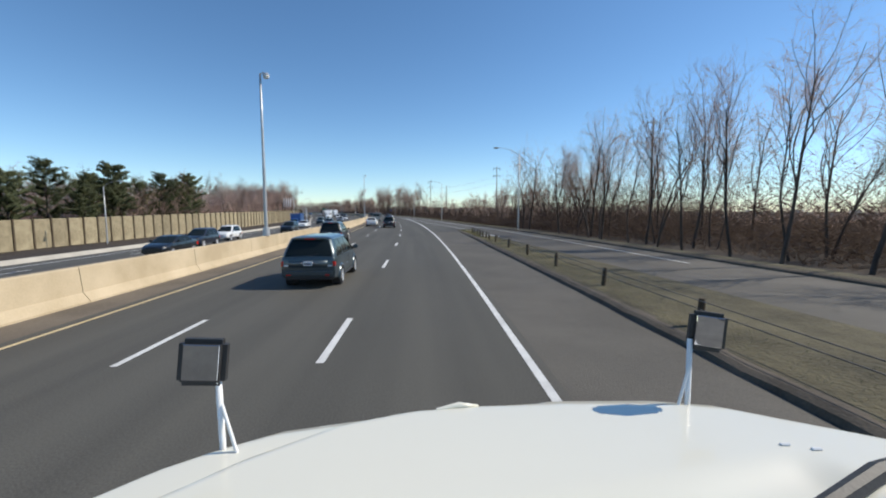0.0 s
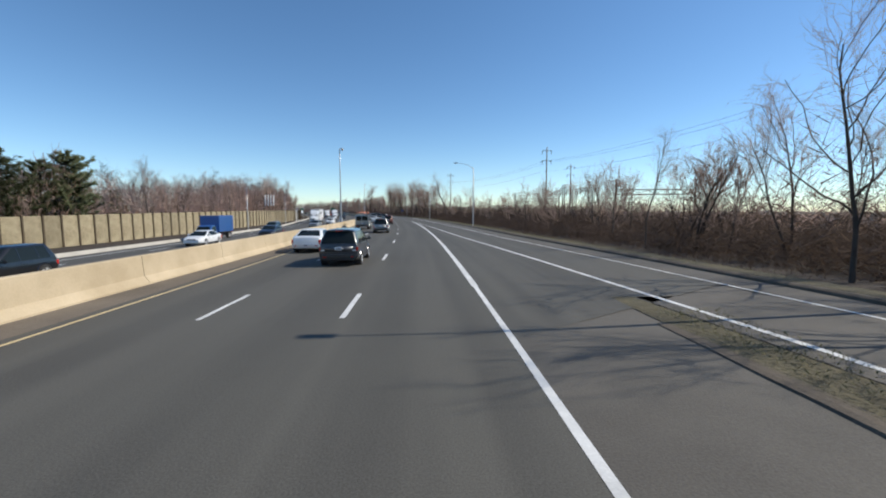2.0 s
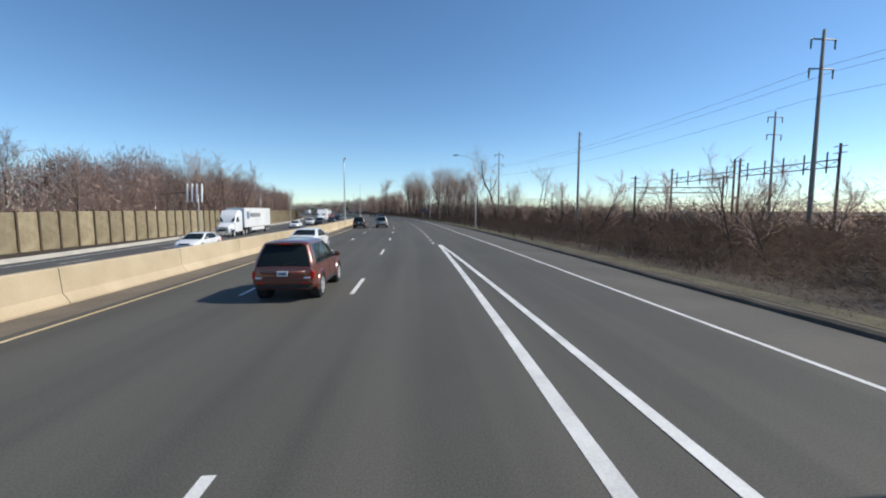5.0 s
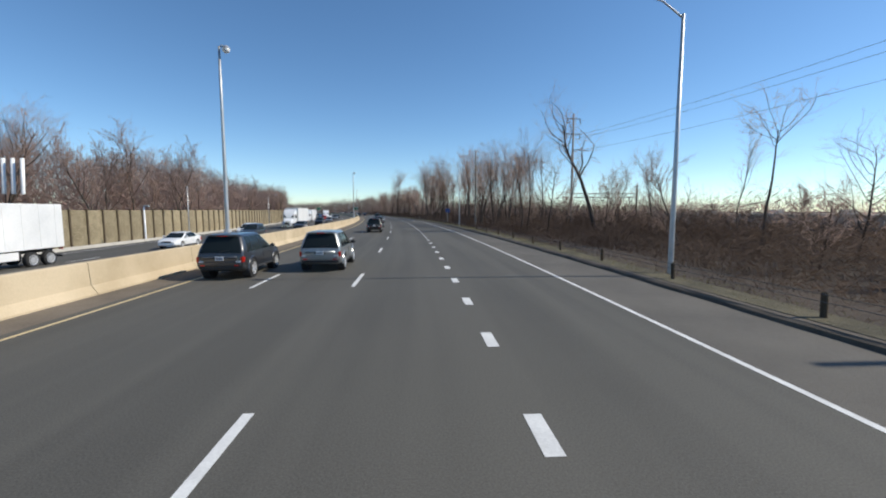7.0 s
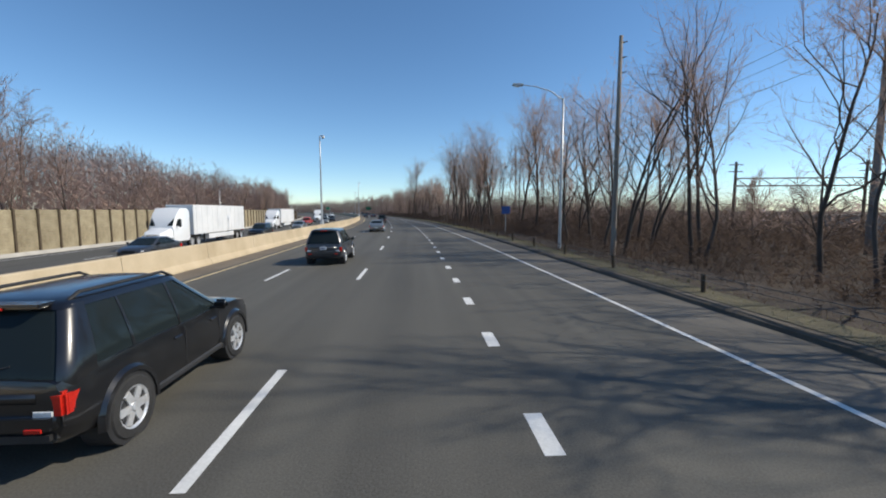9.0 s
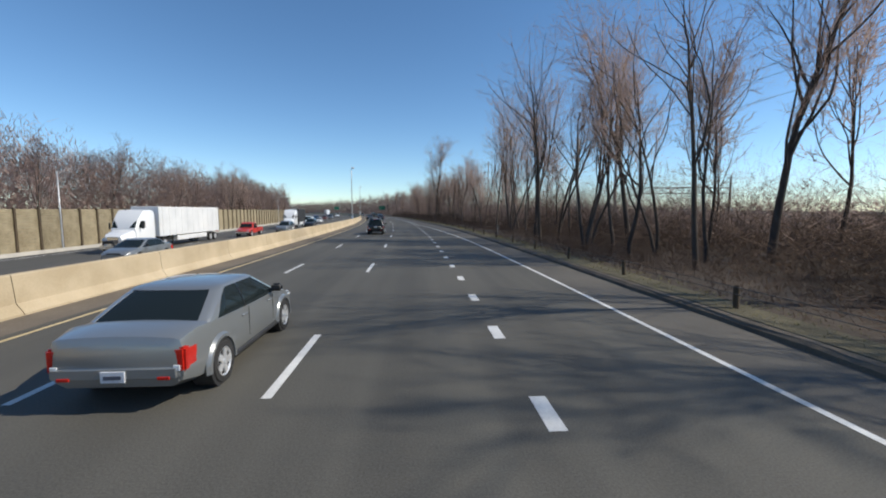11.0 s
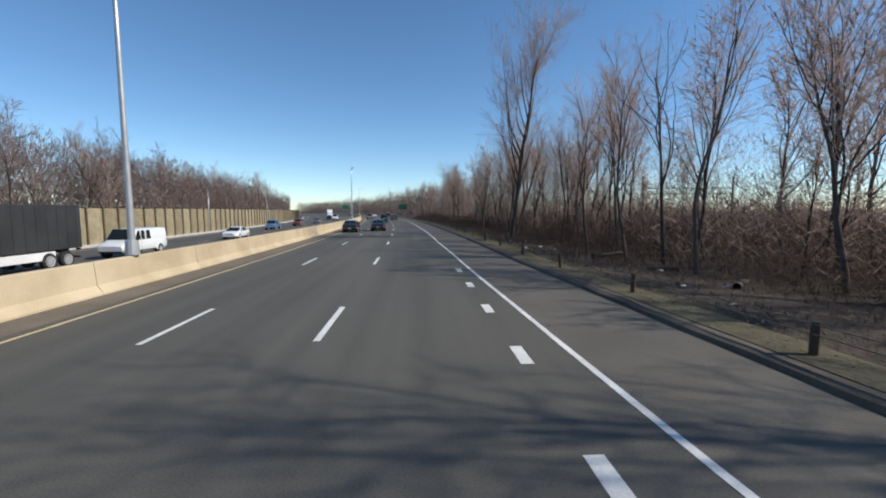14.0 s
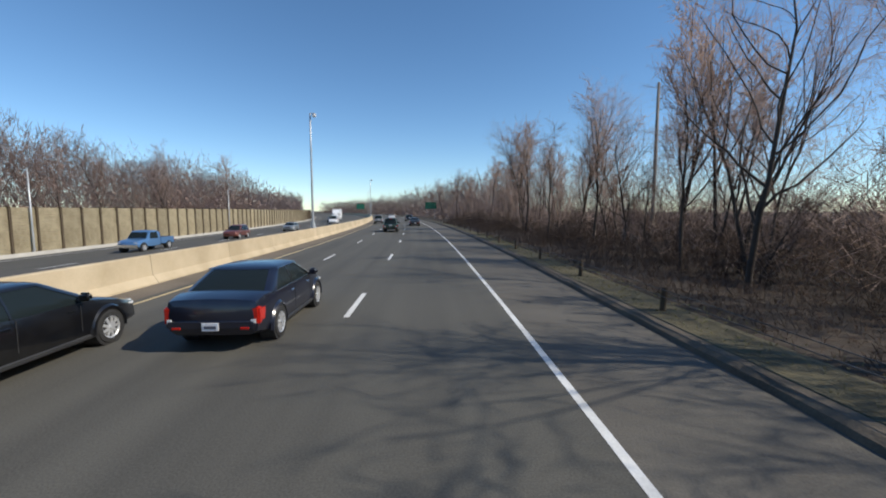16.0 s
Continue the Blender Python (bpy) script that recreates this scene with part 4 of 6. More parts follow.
def wire(a, b, sag):
    pts = [a.lerp(b, i / 12) - Vector((0, 0, sag * (1 - (2 * i / 12 - 1) ** 2))) for i in range(13)]
    w = Wood()
    w.tube(pts, [0.018] * 13, 4)
    tagged(mesh_object("power_line", w.v, w.f, CABLE), "thin dark overhead power line between poles", "power line", "overhead power lines")


for (sa, da), (sb, db) in zip(POLES, POLES[1:]):
    for x, z in ((-1.25, 18.6), (1.25, 18.6), (-1.25, 15.9)):
        wire(P(sa, da + x, z - 2.7), P(sb, db + x, z - 2.7), 1.4)


# ---- railway gantries and low buildings beyond the brush ----
def gantry(s, d, span, height, turn=-12):
    e = thing("railway_gantry", "rusty steel railway gantry with a lattice beam", "railway gantry", "railway gantries")
    for x in (0, span):
        w = Wood()
        w.tube([Vector((x, 0, -0.5)), Vector((x, 0, height + 2.2))], [0.22, 0.16], 6, True)
        mesh_object("column", w.v, w.f, RUST, e)
        for z in (height + 1.8, height + 0.9):
            w = Wood()
            w.tube([Vector((x - 0.9, 0, z)), Vector((x + 0.9, 0, z))], [0.06, 0.06], 5, True)
            mesh_object("crossarm", w.v, w.f, RUST, e)
    w = Wood()
    for z in (height - 1.0, height):
        w.tube([Vector((0, 0, z)), Vector((span, 0, z))], [0.09, 0.09], 5)
    n = int(span / 1.6)
    for i in range(n):
        a, b = span * i / n, span * (i + 1) / n
        w.tube([Vector((a, 0, height - 1.0 if i % 2 else height)), Vector((b, 0, height if i % 2 else height - 1.0))], [0.05, 0.05], 4)
    mesh_object("beam", w.v, w.f, RUST, e)
    e.matrix_basis = at_road(s, d, ground_z(s, d), turn)
    return e


for s in (128, 190, 262, 330, 400):
    gantry(s, 46, 16, 8.2)
copy_thing(tp, at_road(176, 60, ground_z(176, 60) - 0.2))
for s, d, span in ((168, 62, 17), (185, 62, 17)):
    yard = gantry(s, d, span, 12.0, 90)
    for i in range(5):
        w = Wood()
        x = span * (i + 0.5) / 5
        w.tube([Vector((x, 0, 10.2)), Vector((x, 0, 13.2))], [0.11, 0.11], 5, True)
        mesh_object("insulator", w.v, w.f, RUST, yard)
for z in (6.2, 7.4):
    for k, (a, b) in enumerate(((66, 128), (128, 190), (190, 262), (262, 330), (330, 400))):
        wire(P(a, 50, z - 2), P(b, 50, z - 2), 0.7)
        wire(P(a, 58, z - 2), P(b, 58, z - 2), 0.7)


def warehouse(s, d, length, width, height, mat, label, turn):
    e = thing("warehouse", label, "warehouse", "low industrial buildings")
    bm = bmesh.new()
    bmesh.ops.create_cube(bm, size=1, matrix=Matrix.Translation((0, 0, height / 2)) @ Matrix.Diagonal((width, length, height, 1)))
    part("wall", bm, mat, e)
    bm = bmesh.new()
    bmesh.ops.create_cube(bm, size=1, matrix=Matrix.Translation((0, 0, height + 0.15)) @ Matrix.Diagonal((width + 0.5, length + 0.5, 0.3, 1)))
    part("roof", bm, PALE_CONCRETE, e)
    n = int(length / 6)
    for i in range(n):
        bm = bmesh.new()
        bmesh.ops.create_cube(bm, size=1, matrix=Matrix.Translation((-width / 2 - 0.02, (i + 0.5) * length / n - length / 2, height * 0.42)) @ Matrix.Diagonal((0.12, 3.0, height * 0.5, 1)))
        part("door", bm, DARK_STEEL, e)
    for i in range(3):
        bm = bmesh.new()
        bmesh.ops.create_cube(bm, size=1, matrix=Matrix.Translation((rnd.uniform(-3, 3), (i - 1) * length / 3.5, height + 0.8)) @ Matrix.Diagonal((2, 2.6, 1.1, 1)))
        part("roof_unit", bm, STEEL, e)
    e.matrix_basis = at_road(s, d, ground_z(s, d) - 0.1, turn)


warehouse(262, 105, 60, 30, 4.6, PALE_CONCRETE, "low pale flat-roofed warehouse beyond the brush", 10)
warehouse(335, 130, 46, 26, 5.2, WALL_TAN, "low tan flat-roofed industrial building", -8)
warehouse(190, 140, 50, 30, 4.4, BRICK_RED, "low red-brown brick warehouse with dock doors", 4)
warehouse(420, 140, 70, 30, 5.5, PALE_CONCRETE, "long pale flat-roofed warehouse far off", 0)
warehouse(130, 150, 60, 30, 4.6, PALE_CONCRETE, "pale flat-roofed warehouse beyond the trees", 12)


# ---- wooden guard posts with cables ----
def guard_fence(line_of, off, places, label):
    e = thing("guard_fence", label, "guard fence")
    w = Wood()
    w.tube([Vector((0, 0, -0.3)), Vector((0, 0, 0.54)), Vector((0, 0, 0.64))], [0.075, 0.075, 0.06], 8, True)
    me = None
    for s in places:
        tilt = pose(0, 0, 0, rnd.uniform(-4, 4), rnd.uniform(-4, 4), 0)
        if me is None:
            ob = mesh_object("post", w.v, w.f, POST_WOOD, e)
            me = ob.data
        else:
            ob = new("post", me)
            ob.parent = e
        ob.matrix_basis = at_road(s, line_of(s) + off, 0.1) @ tilt
    for z in (0.42, 0.6):
        w = Wood()
        w.tube([P(s, line_of(s) + off - 0.1, 0.1 + z) for s in places], [0.012] * len(places), 4)
        mesh_object("cable", w.v, w.f, CABLE, e)


guard_fence(kerb_main, 1.0, [-6 + 4.9 * i for i in range(9)] + [36.2 + 1.9 * i for i in range(7)], "short dark wooden guard posts with steel cables")
guard_fence(edge_right, 0.95, [150 + 5.6 * i for i in range(60)], "short weathered wooden guard posts along the verge")


# ---- road signs ----
def road_sign(s, d, w, h, z, mat, label, turn=0):
    e = thing("road_sign", label, "road sign")
    bm = bmesh.new()
    bmesh.ops.create_cube(bm, size=1, matrix=Matrix.Translation((0, -0.06, z + h / 2)) @ Matrix.Diagonal((w, 0.03, h, 1)))
    bmesh.ops.bevel(bm, geom=bm.edges[:], offset=0.01, segments=1, affect="EDGES")
    part("panel", bm, mat, e)
    for x in ((-w / 3, w / 3) if w > 1.2 else (0,)):
        wd = Wood()
        wd.tube([Vector((x, 0, -0.4)), Vector((x, 0, z + h))], [0.04, 0.04], 6, True)
        mesh_object("post", wd.v, wd.f, STEEL, e)
    e.matrix_basis = at_road(s, d, ground_z(s, d), turn)


road_sign(257, 13.2, 1.0, 0.85, 2.4, SIGN_BLUE, "small blue road sign on a post in the brush")
road_sign(306, 12.6, 0.3, 0.35, 0.7, DARK_STEEL, "small dark sign back on a short post")
road_sign(520, 12.5, 4.0, 2.4, 3.5, SIGN_GREEN, "large green direction sign beside the highway")
road_sign(560, -12, 3.4, 2.2, 4.0, SIGN_GREEN, "large green direction sign over the median")


# ---- masts beside the far lanes ----
mast = thing("antenna_mast", "grey arm mast with four pale upright panels", "mast")
w = Wood()
w.tube([Vector((-6.8, 0, -0.3)), Vector((-6.8, 0, 8.4))], [0.2, 0.16], 8, True)
mesh_object("pole", w.v, w.f, STEEL, mast, smooth=True)
w = Wood()
w.tube([Vector((-6.8, 0, 8.2)), Vector((-3.0, 0, 8.9)), Vector((3.6, 0, 9.2))], [0.11, 0.10, 0.08], 6, True)
mesh_object("arm", w.v, w.f, DARK_STEEL, mast)
for i in range(4):
    w = Wood()
    w.tube([Vector((i * 1.0, -0.25, 6.9)), Vector((0.22 + i * 1.0, -0.25, 11.0))], [0.2, 0.2], 8, True)
    panel = mesh_object("panel", w.v, w.f, LAMP_GLASS, mast, smooth=True)
    for z in (7.9, 9.9):
        w = Wood()
        w.tube([Vector((i + 0.1, -0.25, z)), Vector((i + 0.1, 0.12, z))], [0.09, 0.09], 5, True)
        mesh_object("bracket", w.v, w.f, DARK_STEEL, panel)
mast.matrix_basis = at_road(217, -45.4, ground_z(217, -45.4))
cctv = thing("camera_post", "pale post with a small traffic camera box", "camera post")
w = Wood()
w.tube([Vector((0, 0, -0.3)), Vector((0, 0, 5.2))], [0.13, 0.11], 8, True)
mesh_object("post", w.v, w.f, LAMP_GLASS, cctv, smooth=True)
bm = bmesh.new()
bmesh.ops.create_cube(bm, size=1, matrix=Matrix.Translation((0.3, 0, 5.1)) @ Matrix.Diagonal((0.7, 0.25, 0.25, 1)))
part("camera_box", bm, STEEL, cctv)
cctv.matrix_basis = at_road(228, -35.5, ground_z(228, -35.5))


# ---- fallen logs and litter at the wood's edge, a slab in the grass strip ----
for s, d, ln, turn in ((322, 14.2, 3.2, 25), (327, 15.5, 4.0, 70), (334, 14.6, 2.6, 110), (342, 13.6, 3.0, 40), (347, 14.8, 3.6, 150), (352, 12.8, 2.4, 15)):
    w = Wood()
    limb(rnd, w, Vector((0, 0, 0.1)), Vector((1, 0, 0.04)), ln, 0.15, 0.08, 8, 0.08, 0.0, 5)
    log = mesh_object("fallen_log", w.v, w.f, BARK, smooth=True)
    log.matrix_basis = at_road(s, d, ground_z(s, d) + 0.02, turn)
    tagged(log, "fallen grey-brown log in the leaf litter", "log", "fallen logs")
for k in range(26):
    s = rnd.uniform(296, 372)
    d = edge_right(s) + rnd.uniform(2.6, 6.5)
    bm = bmesh.new()
    bmesh.ops.create_icosphere(bm, subdivisions=1, radius=rnd.uniform(0.07, 0.16))
    for v in bm.verts:
        v.co = Vector((v.co.x * rnd.uniform(0.6, 1.5), v.co.y * rnd.uniform(0.6, 1.5), v.co.z * rnd.uniform(0.2, 0.6)))
    me = bpy.data.meshes.new("litter")
    bm.to_mesh(me), bm.free()
    me.materials.append(LITTER)
    ob = new("litter", me)
    ob.matrix_basis = at_road(s, d, max(ground_z(s, d), 0.12 if d < edge_right(s) + 2.2 else -1) + 0.04, rnd.uniform(0, 360))
    tagged(ob, "small crumpled pale litter on the verge", "litter", "litter on the verge")
bm = bmesh.new()
bmesh.ops.create_cube(bm, size=1, matrix=Matrix.Diagonal((1.0, 1.5, 0.1, 1)))
bmesh.ops.bevel(bm, geom=bm.edges[:], offset=0.015, segments=1, affect="EDGES")
me = bpy.data.meshes.new("concrete_slab")
bm.to_mesh(me), bm.free()
me.materials.append(PALE_CONCRETE)
slab = new("concrete_slab", me)
slab.matrix_basis = at_road(41.5, 8.9, 0.12, 6)
tagged(slab, "pale concrete slab set in the grass strip", "slab")


# ---- vehicles: local +y is ahead, the origin on the ground under the rear bumper ----
def box(size, at, bevel=0.0, segments=2, m=None):
    bm = bmesh.new()
    bmesh.ops.create_cube(bm, size=1, matrix=Matrix.Diagonal((*size, 1)))
    if bevel:
        bmesh.ops.bevel(bm, geom=bm.edges[:], offset=bevel, segments=segments, affect="EDGES")
    bmesh.ops.transform(bm, matrix=Matrix.Translation(at) @ (m or Matrix()), verts=bm.verts)
    return bm


def loft(rings, closed_ends=True):
    bm = bmesh.new()
    rows = [[bm.verts.new(p) for p in ring] for ring in rings]
    n = len(rows[0])
    for a, b in zip(rows, rows[1:]):
        for k in range(n):
            bm.faces.new((a[k], a[(k + 1) % n], b[(k + 1) % n], b[k]))
    if closed_ends:
        bm.faces.new(rows[0][::-1])
        bm.faces.new(rows[-1])
    bmesh.ops.recalc_face_normals(bm, faces=bm.faces)
    return bm


def ring_of(half):
    """A closed ring from the points of its right half, bottom to top."""
    return half + [(-x, y, z) for x, y, z in reversed(half) if abs(x) > 1e-6]


def body_ring(y, w, zl, zt):
    h = zt - zl
    return ring_of([(0, y, zl), (w * 0.80, y, zl), (w * 0.955, y, zl + 0.08), (w, y, zl + 0.30 * h), (w * 1.0, y, zl + 0.52 * h), (w * 0.985, y, zl + 0.78 * h), (w * 0.945, y, zt - 0.03), (w * 0.86, y, zt), (w * 0.45, y, zt + 0.022), (0, y, zt + 0.03)])


def cabin_ring(y, wb, belt, z, tumble):
    u = max(0.0, z - belt)
    wt = wb - tumble * u
    return ring_of([(0, y, belt - 0.06), (wb, y, belt - 0.06), (wb, y, belt), (wt + 0.03, y, belt + u * 0.82), (wt - 0.03, y, belt + u * 0.94), (wt * 0.8, y, belt + u * 0.99), (0, y, belt + u * 1.0 + 0.015)])


WHEELS = {}


def wheel_at(parent, x, y, r, w, rim_mat, spokes):
    """Tyre, rim and a dark wheel arch as parts of one wheel."""
    key = (r, w, rim_mat.name, spokes)
    side = 1 if x > 0 else -1
    if key not in WHEELS:
        bm = loft([[(xx, rr * math.cos(a), rr * math.sin(a)) for a in [2 * math.pi * k / 24 for k in range(24)]] for xx, rr in ((-w, r * 0.6), (-w, r * 0.93), (-w * 0.86, r), (-w * 0.14, r), (0, r * 0.93), (0.004, r * 0.68), (-0.03, r * 0.66))], False)
        tyre_me = bpy.data.meshes.new("tyre")
        bm.to_mesh(tyre_me), bm.free()
        tyre_me.materials.append(RUBBER)
        bm = loft([[(xx, rr * math.cos(a), rr * math.sin(a)) for a in [2 * math.pi * k / 24 for k in range(24)]] for xx, rr in ((-0.02, r * 0.69), (0.006, r * 0.67), (-0.012, r * 0.6), (-0.07, r * 0.56))], False)
        for k in range(spokes):
            a = 2 * math.pi * k / spokes
            q = box((0.03, r * 0.58, r * (1.5 / spokes)), (-0.014, r * 0.3, 0))
            bmesh.ops.transform(q, matrix=Matrix.Rotation(a, 4, "X"), verts=q.verts)
            tmp = bpy.data.meshes.new("tmp")
            q.to_mesh(tmp), q.free()
            bm.from_mesh(tmp)
            bpy.data.meshes.remove(tmp)
        bmesh.ops.create_cone(bm, cap_ends=True, segments=16, radius1=r * 0.16, radius2=r * 0.13, depth=0.05, matrix=Matrix.Translation((-0.005, 0, 0)) @ Matrix.Rotation(math.pi / 2, 4, "Y"))
        rim_me = bpy.data.meshes.new("rim")
        bm.to_mesh(rim_me), bm.free()
        rim_me.materials.append(rim_mat)
        bm = bmesh.new()
        bmesh.ops.create_cone(bm, cap_ends=True, segments=14, radius1=r * 0.64, radius2=r * 0.64, depth=0.02, matrix=Matrix.Translation((-0.08, 0, 0)) @ Matrix.Rotation(math.pi / 2, 4, "Y"))
        hub_me = bpy.data.meshes.new("brake")
        bm.to_mesh(hub_me), bm.free()
        hub_me.materials.append(PLASTIC)
        WHEELS[key] = (tyre_me, rim_me, hub_me)
    wheel = new("wheel", WHEELS[key][0])
    wheel.parent = parent
    wheel.matrix_basis = Matrix.Translation((x, y, r)) @ Matrix.Rotation(0 if side > 0 else math.pi, 4, "Z")
    for name, me in (("rim", WHEELS[key][1]), ("brake", WHEELS[key][2])):
        ob = new(name, me)
        ob.parent = wheel
    return wheel


def pane(name, corners, parent, mat=None, out=None, t=0.008):
    """A thin plate through four corners, set out from the surface."""
    c = [Vector(p) for p in corners]
    n = (c[1] - c[0]).cross(c[3] - c[0]).normalized()
    if out is not None and n.dot(Vector(out)) < 0:
        n = -n
    bm = bmesh.new()
    lo = [bm.verts.new(p - n * t) for p in c]
    hi = [bm.verts.new(p + n * t) for p in c]
    bm.faces.new(lo), bm.faces.new(hi)
    for k in range(4):
        bm.faces.new((lo[k], lo[(k + 1) % 4], hi[(k + 1) % 4], hi[k]))
    bmesh.ops.recalc_face_normals(bm, faces=bm.faces)
    return part(name, bm, mat or GLASS, parent)


SHAPES = {
    "sedan": dict(L=4.85, W=0.925, belt=0.98, roof=1.45, zt=((0, 0.84, 0.40, 0.88), (0.05, 0.92, 0.32, 0.98), (0.4, 0.98, 0.24, 1.06), (1.0, 1, 0.2, 1.02), (2.4, 1, 0.2, 0.98), (3.55, 1, 0.2, 0.98), (4.2, 0.97, 0.21, 0.86), (4.7, 0.88, 0.25, 0.72), (4.85, 0.74, 0.36, 0.60)),
                  cab=(0.55, 1.45, 2.75, 3.7), wheels=(0.95, 3.85), r=0.33, side=((0.95, 1.95, 1.5, 1.93), (2.02, 3.15, 2.0, 2.72)), lamp=(0.72, 0.17, 0.34)),
    "suv": dict(L=4.5, W=0.92, belt=1.03, roof=1.74, zt=((0, 0.84, 0.50, 0.94), (0.03, 0.92, 0.42, 1.02), (0.14, 0.965, 0.35, 1.055), (0.35, 0.99, 0.30, 1.075), (1.0, 1, 0.28, 1.075), (2.4, 1, 0.27, 1.07), (3.3, 1, 0.27, 1.075), (3.85, 0.985, 0.28, 1.035), (4.25, 0.94, 0.31, 0.95), (4.42, 0.87, 0.36, 0.86), (4.5, 0.76, 0.45, 0.74)),
                cab=(0.06, 0.42, 2.35, 3.42), wheels=(0.86, 3.6), r=0.37, side=((0.46, 1.02, 0.62, 1.04), (1.10, 1.98, 1.10, 1.96), (2.05, 2.98, 2.04, 2.42)), lamp=(0.78, 0.34, 0.26)),
    "minivan": dict(L=4.95, W=0.96, belt=1.05, roof=1.74, zt=((0, 0.88, 0.40, 0.98), (0.04, 0.95, 0.32, 1.08), (0.3, 0.99, 0.25, 1.09), (1.0, 1, 0.22, 1.08), (2.6, 1, 0.2, 1.06), (3.8, 1, 0.2, 1.04), (4.4, 0.96, 0.22, 0.93), (4.8, 0.88, 0.26, 0.8), (4.95, 0.74, 0.38, 0.66)),
                    cab=(0.08, 0.45, 3.0, 4.1), wheels=(0.95, 3.9), r=0.33, side=((0.42, 1.45, 0.6, 1.45), (1.55, 2.5, 1.55, 2.48), (2.58, 3.6, 2.56, 2.95)), lamp=(0.80, 0.36, 0.22)),
    "van": dict(L=5.5, W=1.0, belt=1.22, roof=2.12, zt=((0, 0.95, 0.46, 1.24), (0.05, 0.985, 0.42, 1.26), (0.6, 1, 0.38, 1.26), (2.0, 1, 0.36, 1.26), (3.4, 1, 0.36, 1.26), (4.4, 1, 0.36, 1.24), (4.9, 0.97, 0.36, 1.14), (5.35, 0.9, 0.38, 1.0), (5.5, 0.82, 0.46, 0.86)),
                cab=(0.02, 0.10, 3.75, 4.6), wheels=(1.05, 4.55), r=0.37, side=((2.25, 2.75, 2.27, 2.75), (2.95, 3.4, 2.95, 3.38), (3.5, 4.2, 3.5, 3.78)), lamp=(0.88, 0.2, 0.42)),
}


def plan_half(xh, y0, y1, z, rb, rf):
    """Right half of a rounded rectangle seen from above, from the rear's middle to the front's middle."""
    half = [(0, y0 - 0.03, z), (xh * 0.5, y0 - 0.02, z)]
    half += [(xh - rb + rb * math.sin(a), y0 + rb - rb * math.cos(a), z) for a in [math.pi / 2 * k / 4 for k in range(5)]]
    half += [(xh, y0 + rb + (y1 - rf - y0 - rb) * k / 6, z) for k in range(1, 6)]
    half += [(xh - rf + rf * math.cos(a), y1 - rf + rf * math.sin(a), z) for a in [math.pi / 2 * k / 4 for k in range(5)]]
    return half + [(xh * 0.5, y1 + 0.05, z), (0, y1 + 0.07, z)]


def sheet(rows, out):
    """A plate through rows of points, with its rim turned in; out: how far its face stands proud."""
    bm = bmesh.new()
    face = [[bm.verts.new(Vector(p) + Vector(n) * out) for p, n in row] for row in rows]
    back = [[bm.verts.new(Vector(p) - Vector(n) * 0.01) for p, n in row] for row in rows]
    h, w = len(face), len(face[0])
    for i in range(h - 1):
        for j in range(w - 1):
            bm.faces.new((face[i][j], face[i][j + 1], face[i + 1][j + 1], face[i + 1][j]))
    rim = [(0, j) for j in range(w)] + [(i, w - 1) for i in range(1, h)] + [(h - 1, j) for j in range(w - 2, -1, -1)] + [(i, 0) for i in range(h - 2, 0, -1)]
    for (i, j), (p, q) in zip(rim, rim[1:] + rim[:1]):
        bm.faces.new((face[i][j], back[i][j], back[p][q], face[p][q]))
    bmesh.ops.recalc_face_normals(bm, faces=bm.faces)
    return bm


def join_boxes(specs):
    bm = bmesh.new()
    for size, at, bevel in specs:
        q = box(size, at, bevel)
        tmp = bpy.data.meshes.new("tmp")
        q.to_mesh(tmp), q.free()
        bm.from_mesh(tmp)
        bpy.data.meshes.remove(tmp)
    return bm


def arch_flare(sg, x, y, r, half):
    """A raised lip round the upper part of a wheel opening."""
    rings = []
    for k in range(13):
        a = math.pi * (-0.04 + 1.08 * k / 12)
        c, s = math.cos(a), math.sin(a)
        rings.append([(sg * (x - 0.06), y + (r + 0.045) * c, r + (r + 0.045) * s), (sg * (x + half), y + (r + 0.05) * c, r + (r + 0.05) * s), (sg * (x + half), y + (r + 0.10) * c, r + (r + 0.10) * s), (sg * (x - 0.02), y + (r + 0.14) * c, r + (r + 0.14) * s)])
    return loft(rings)


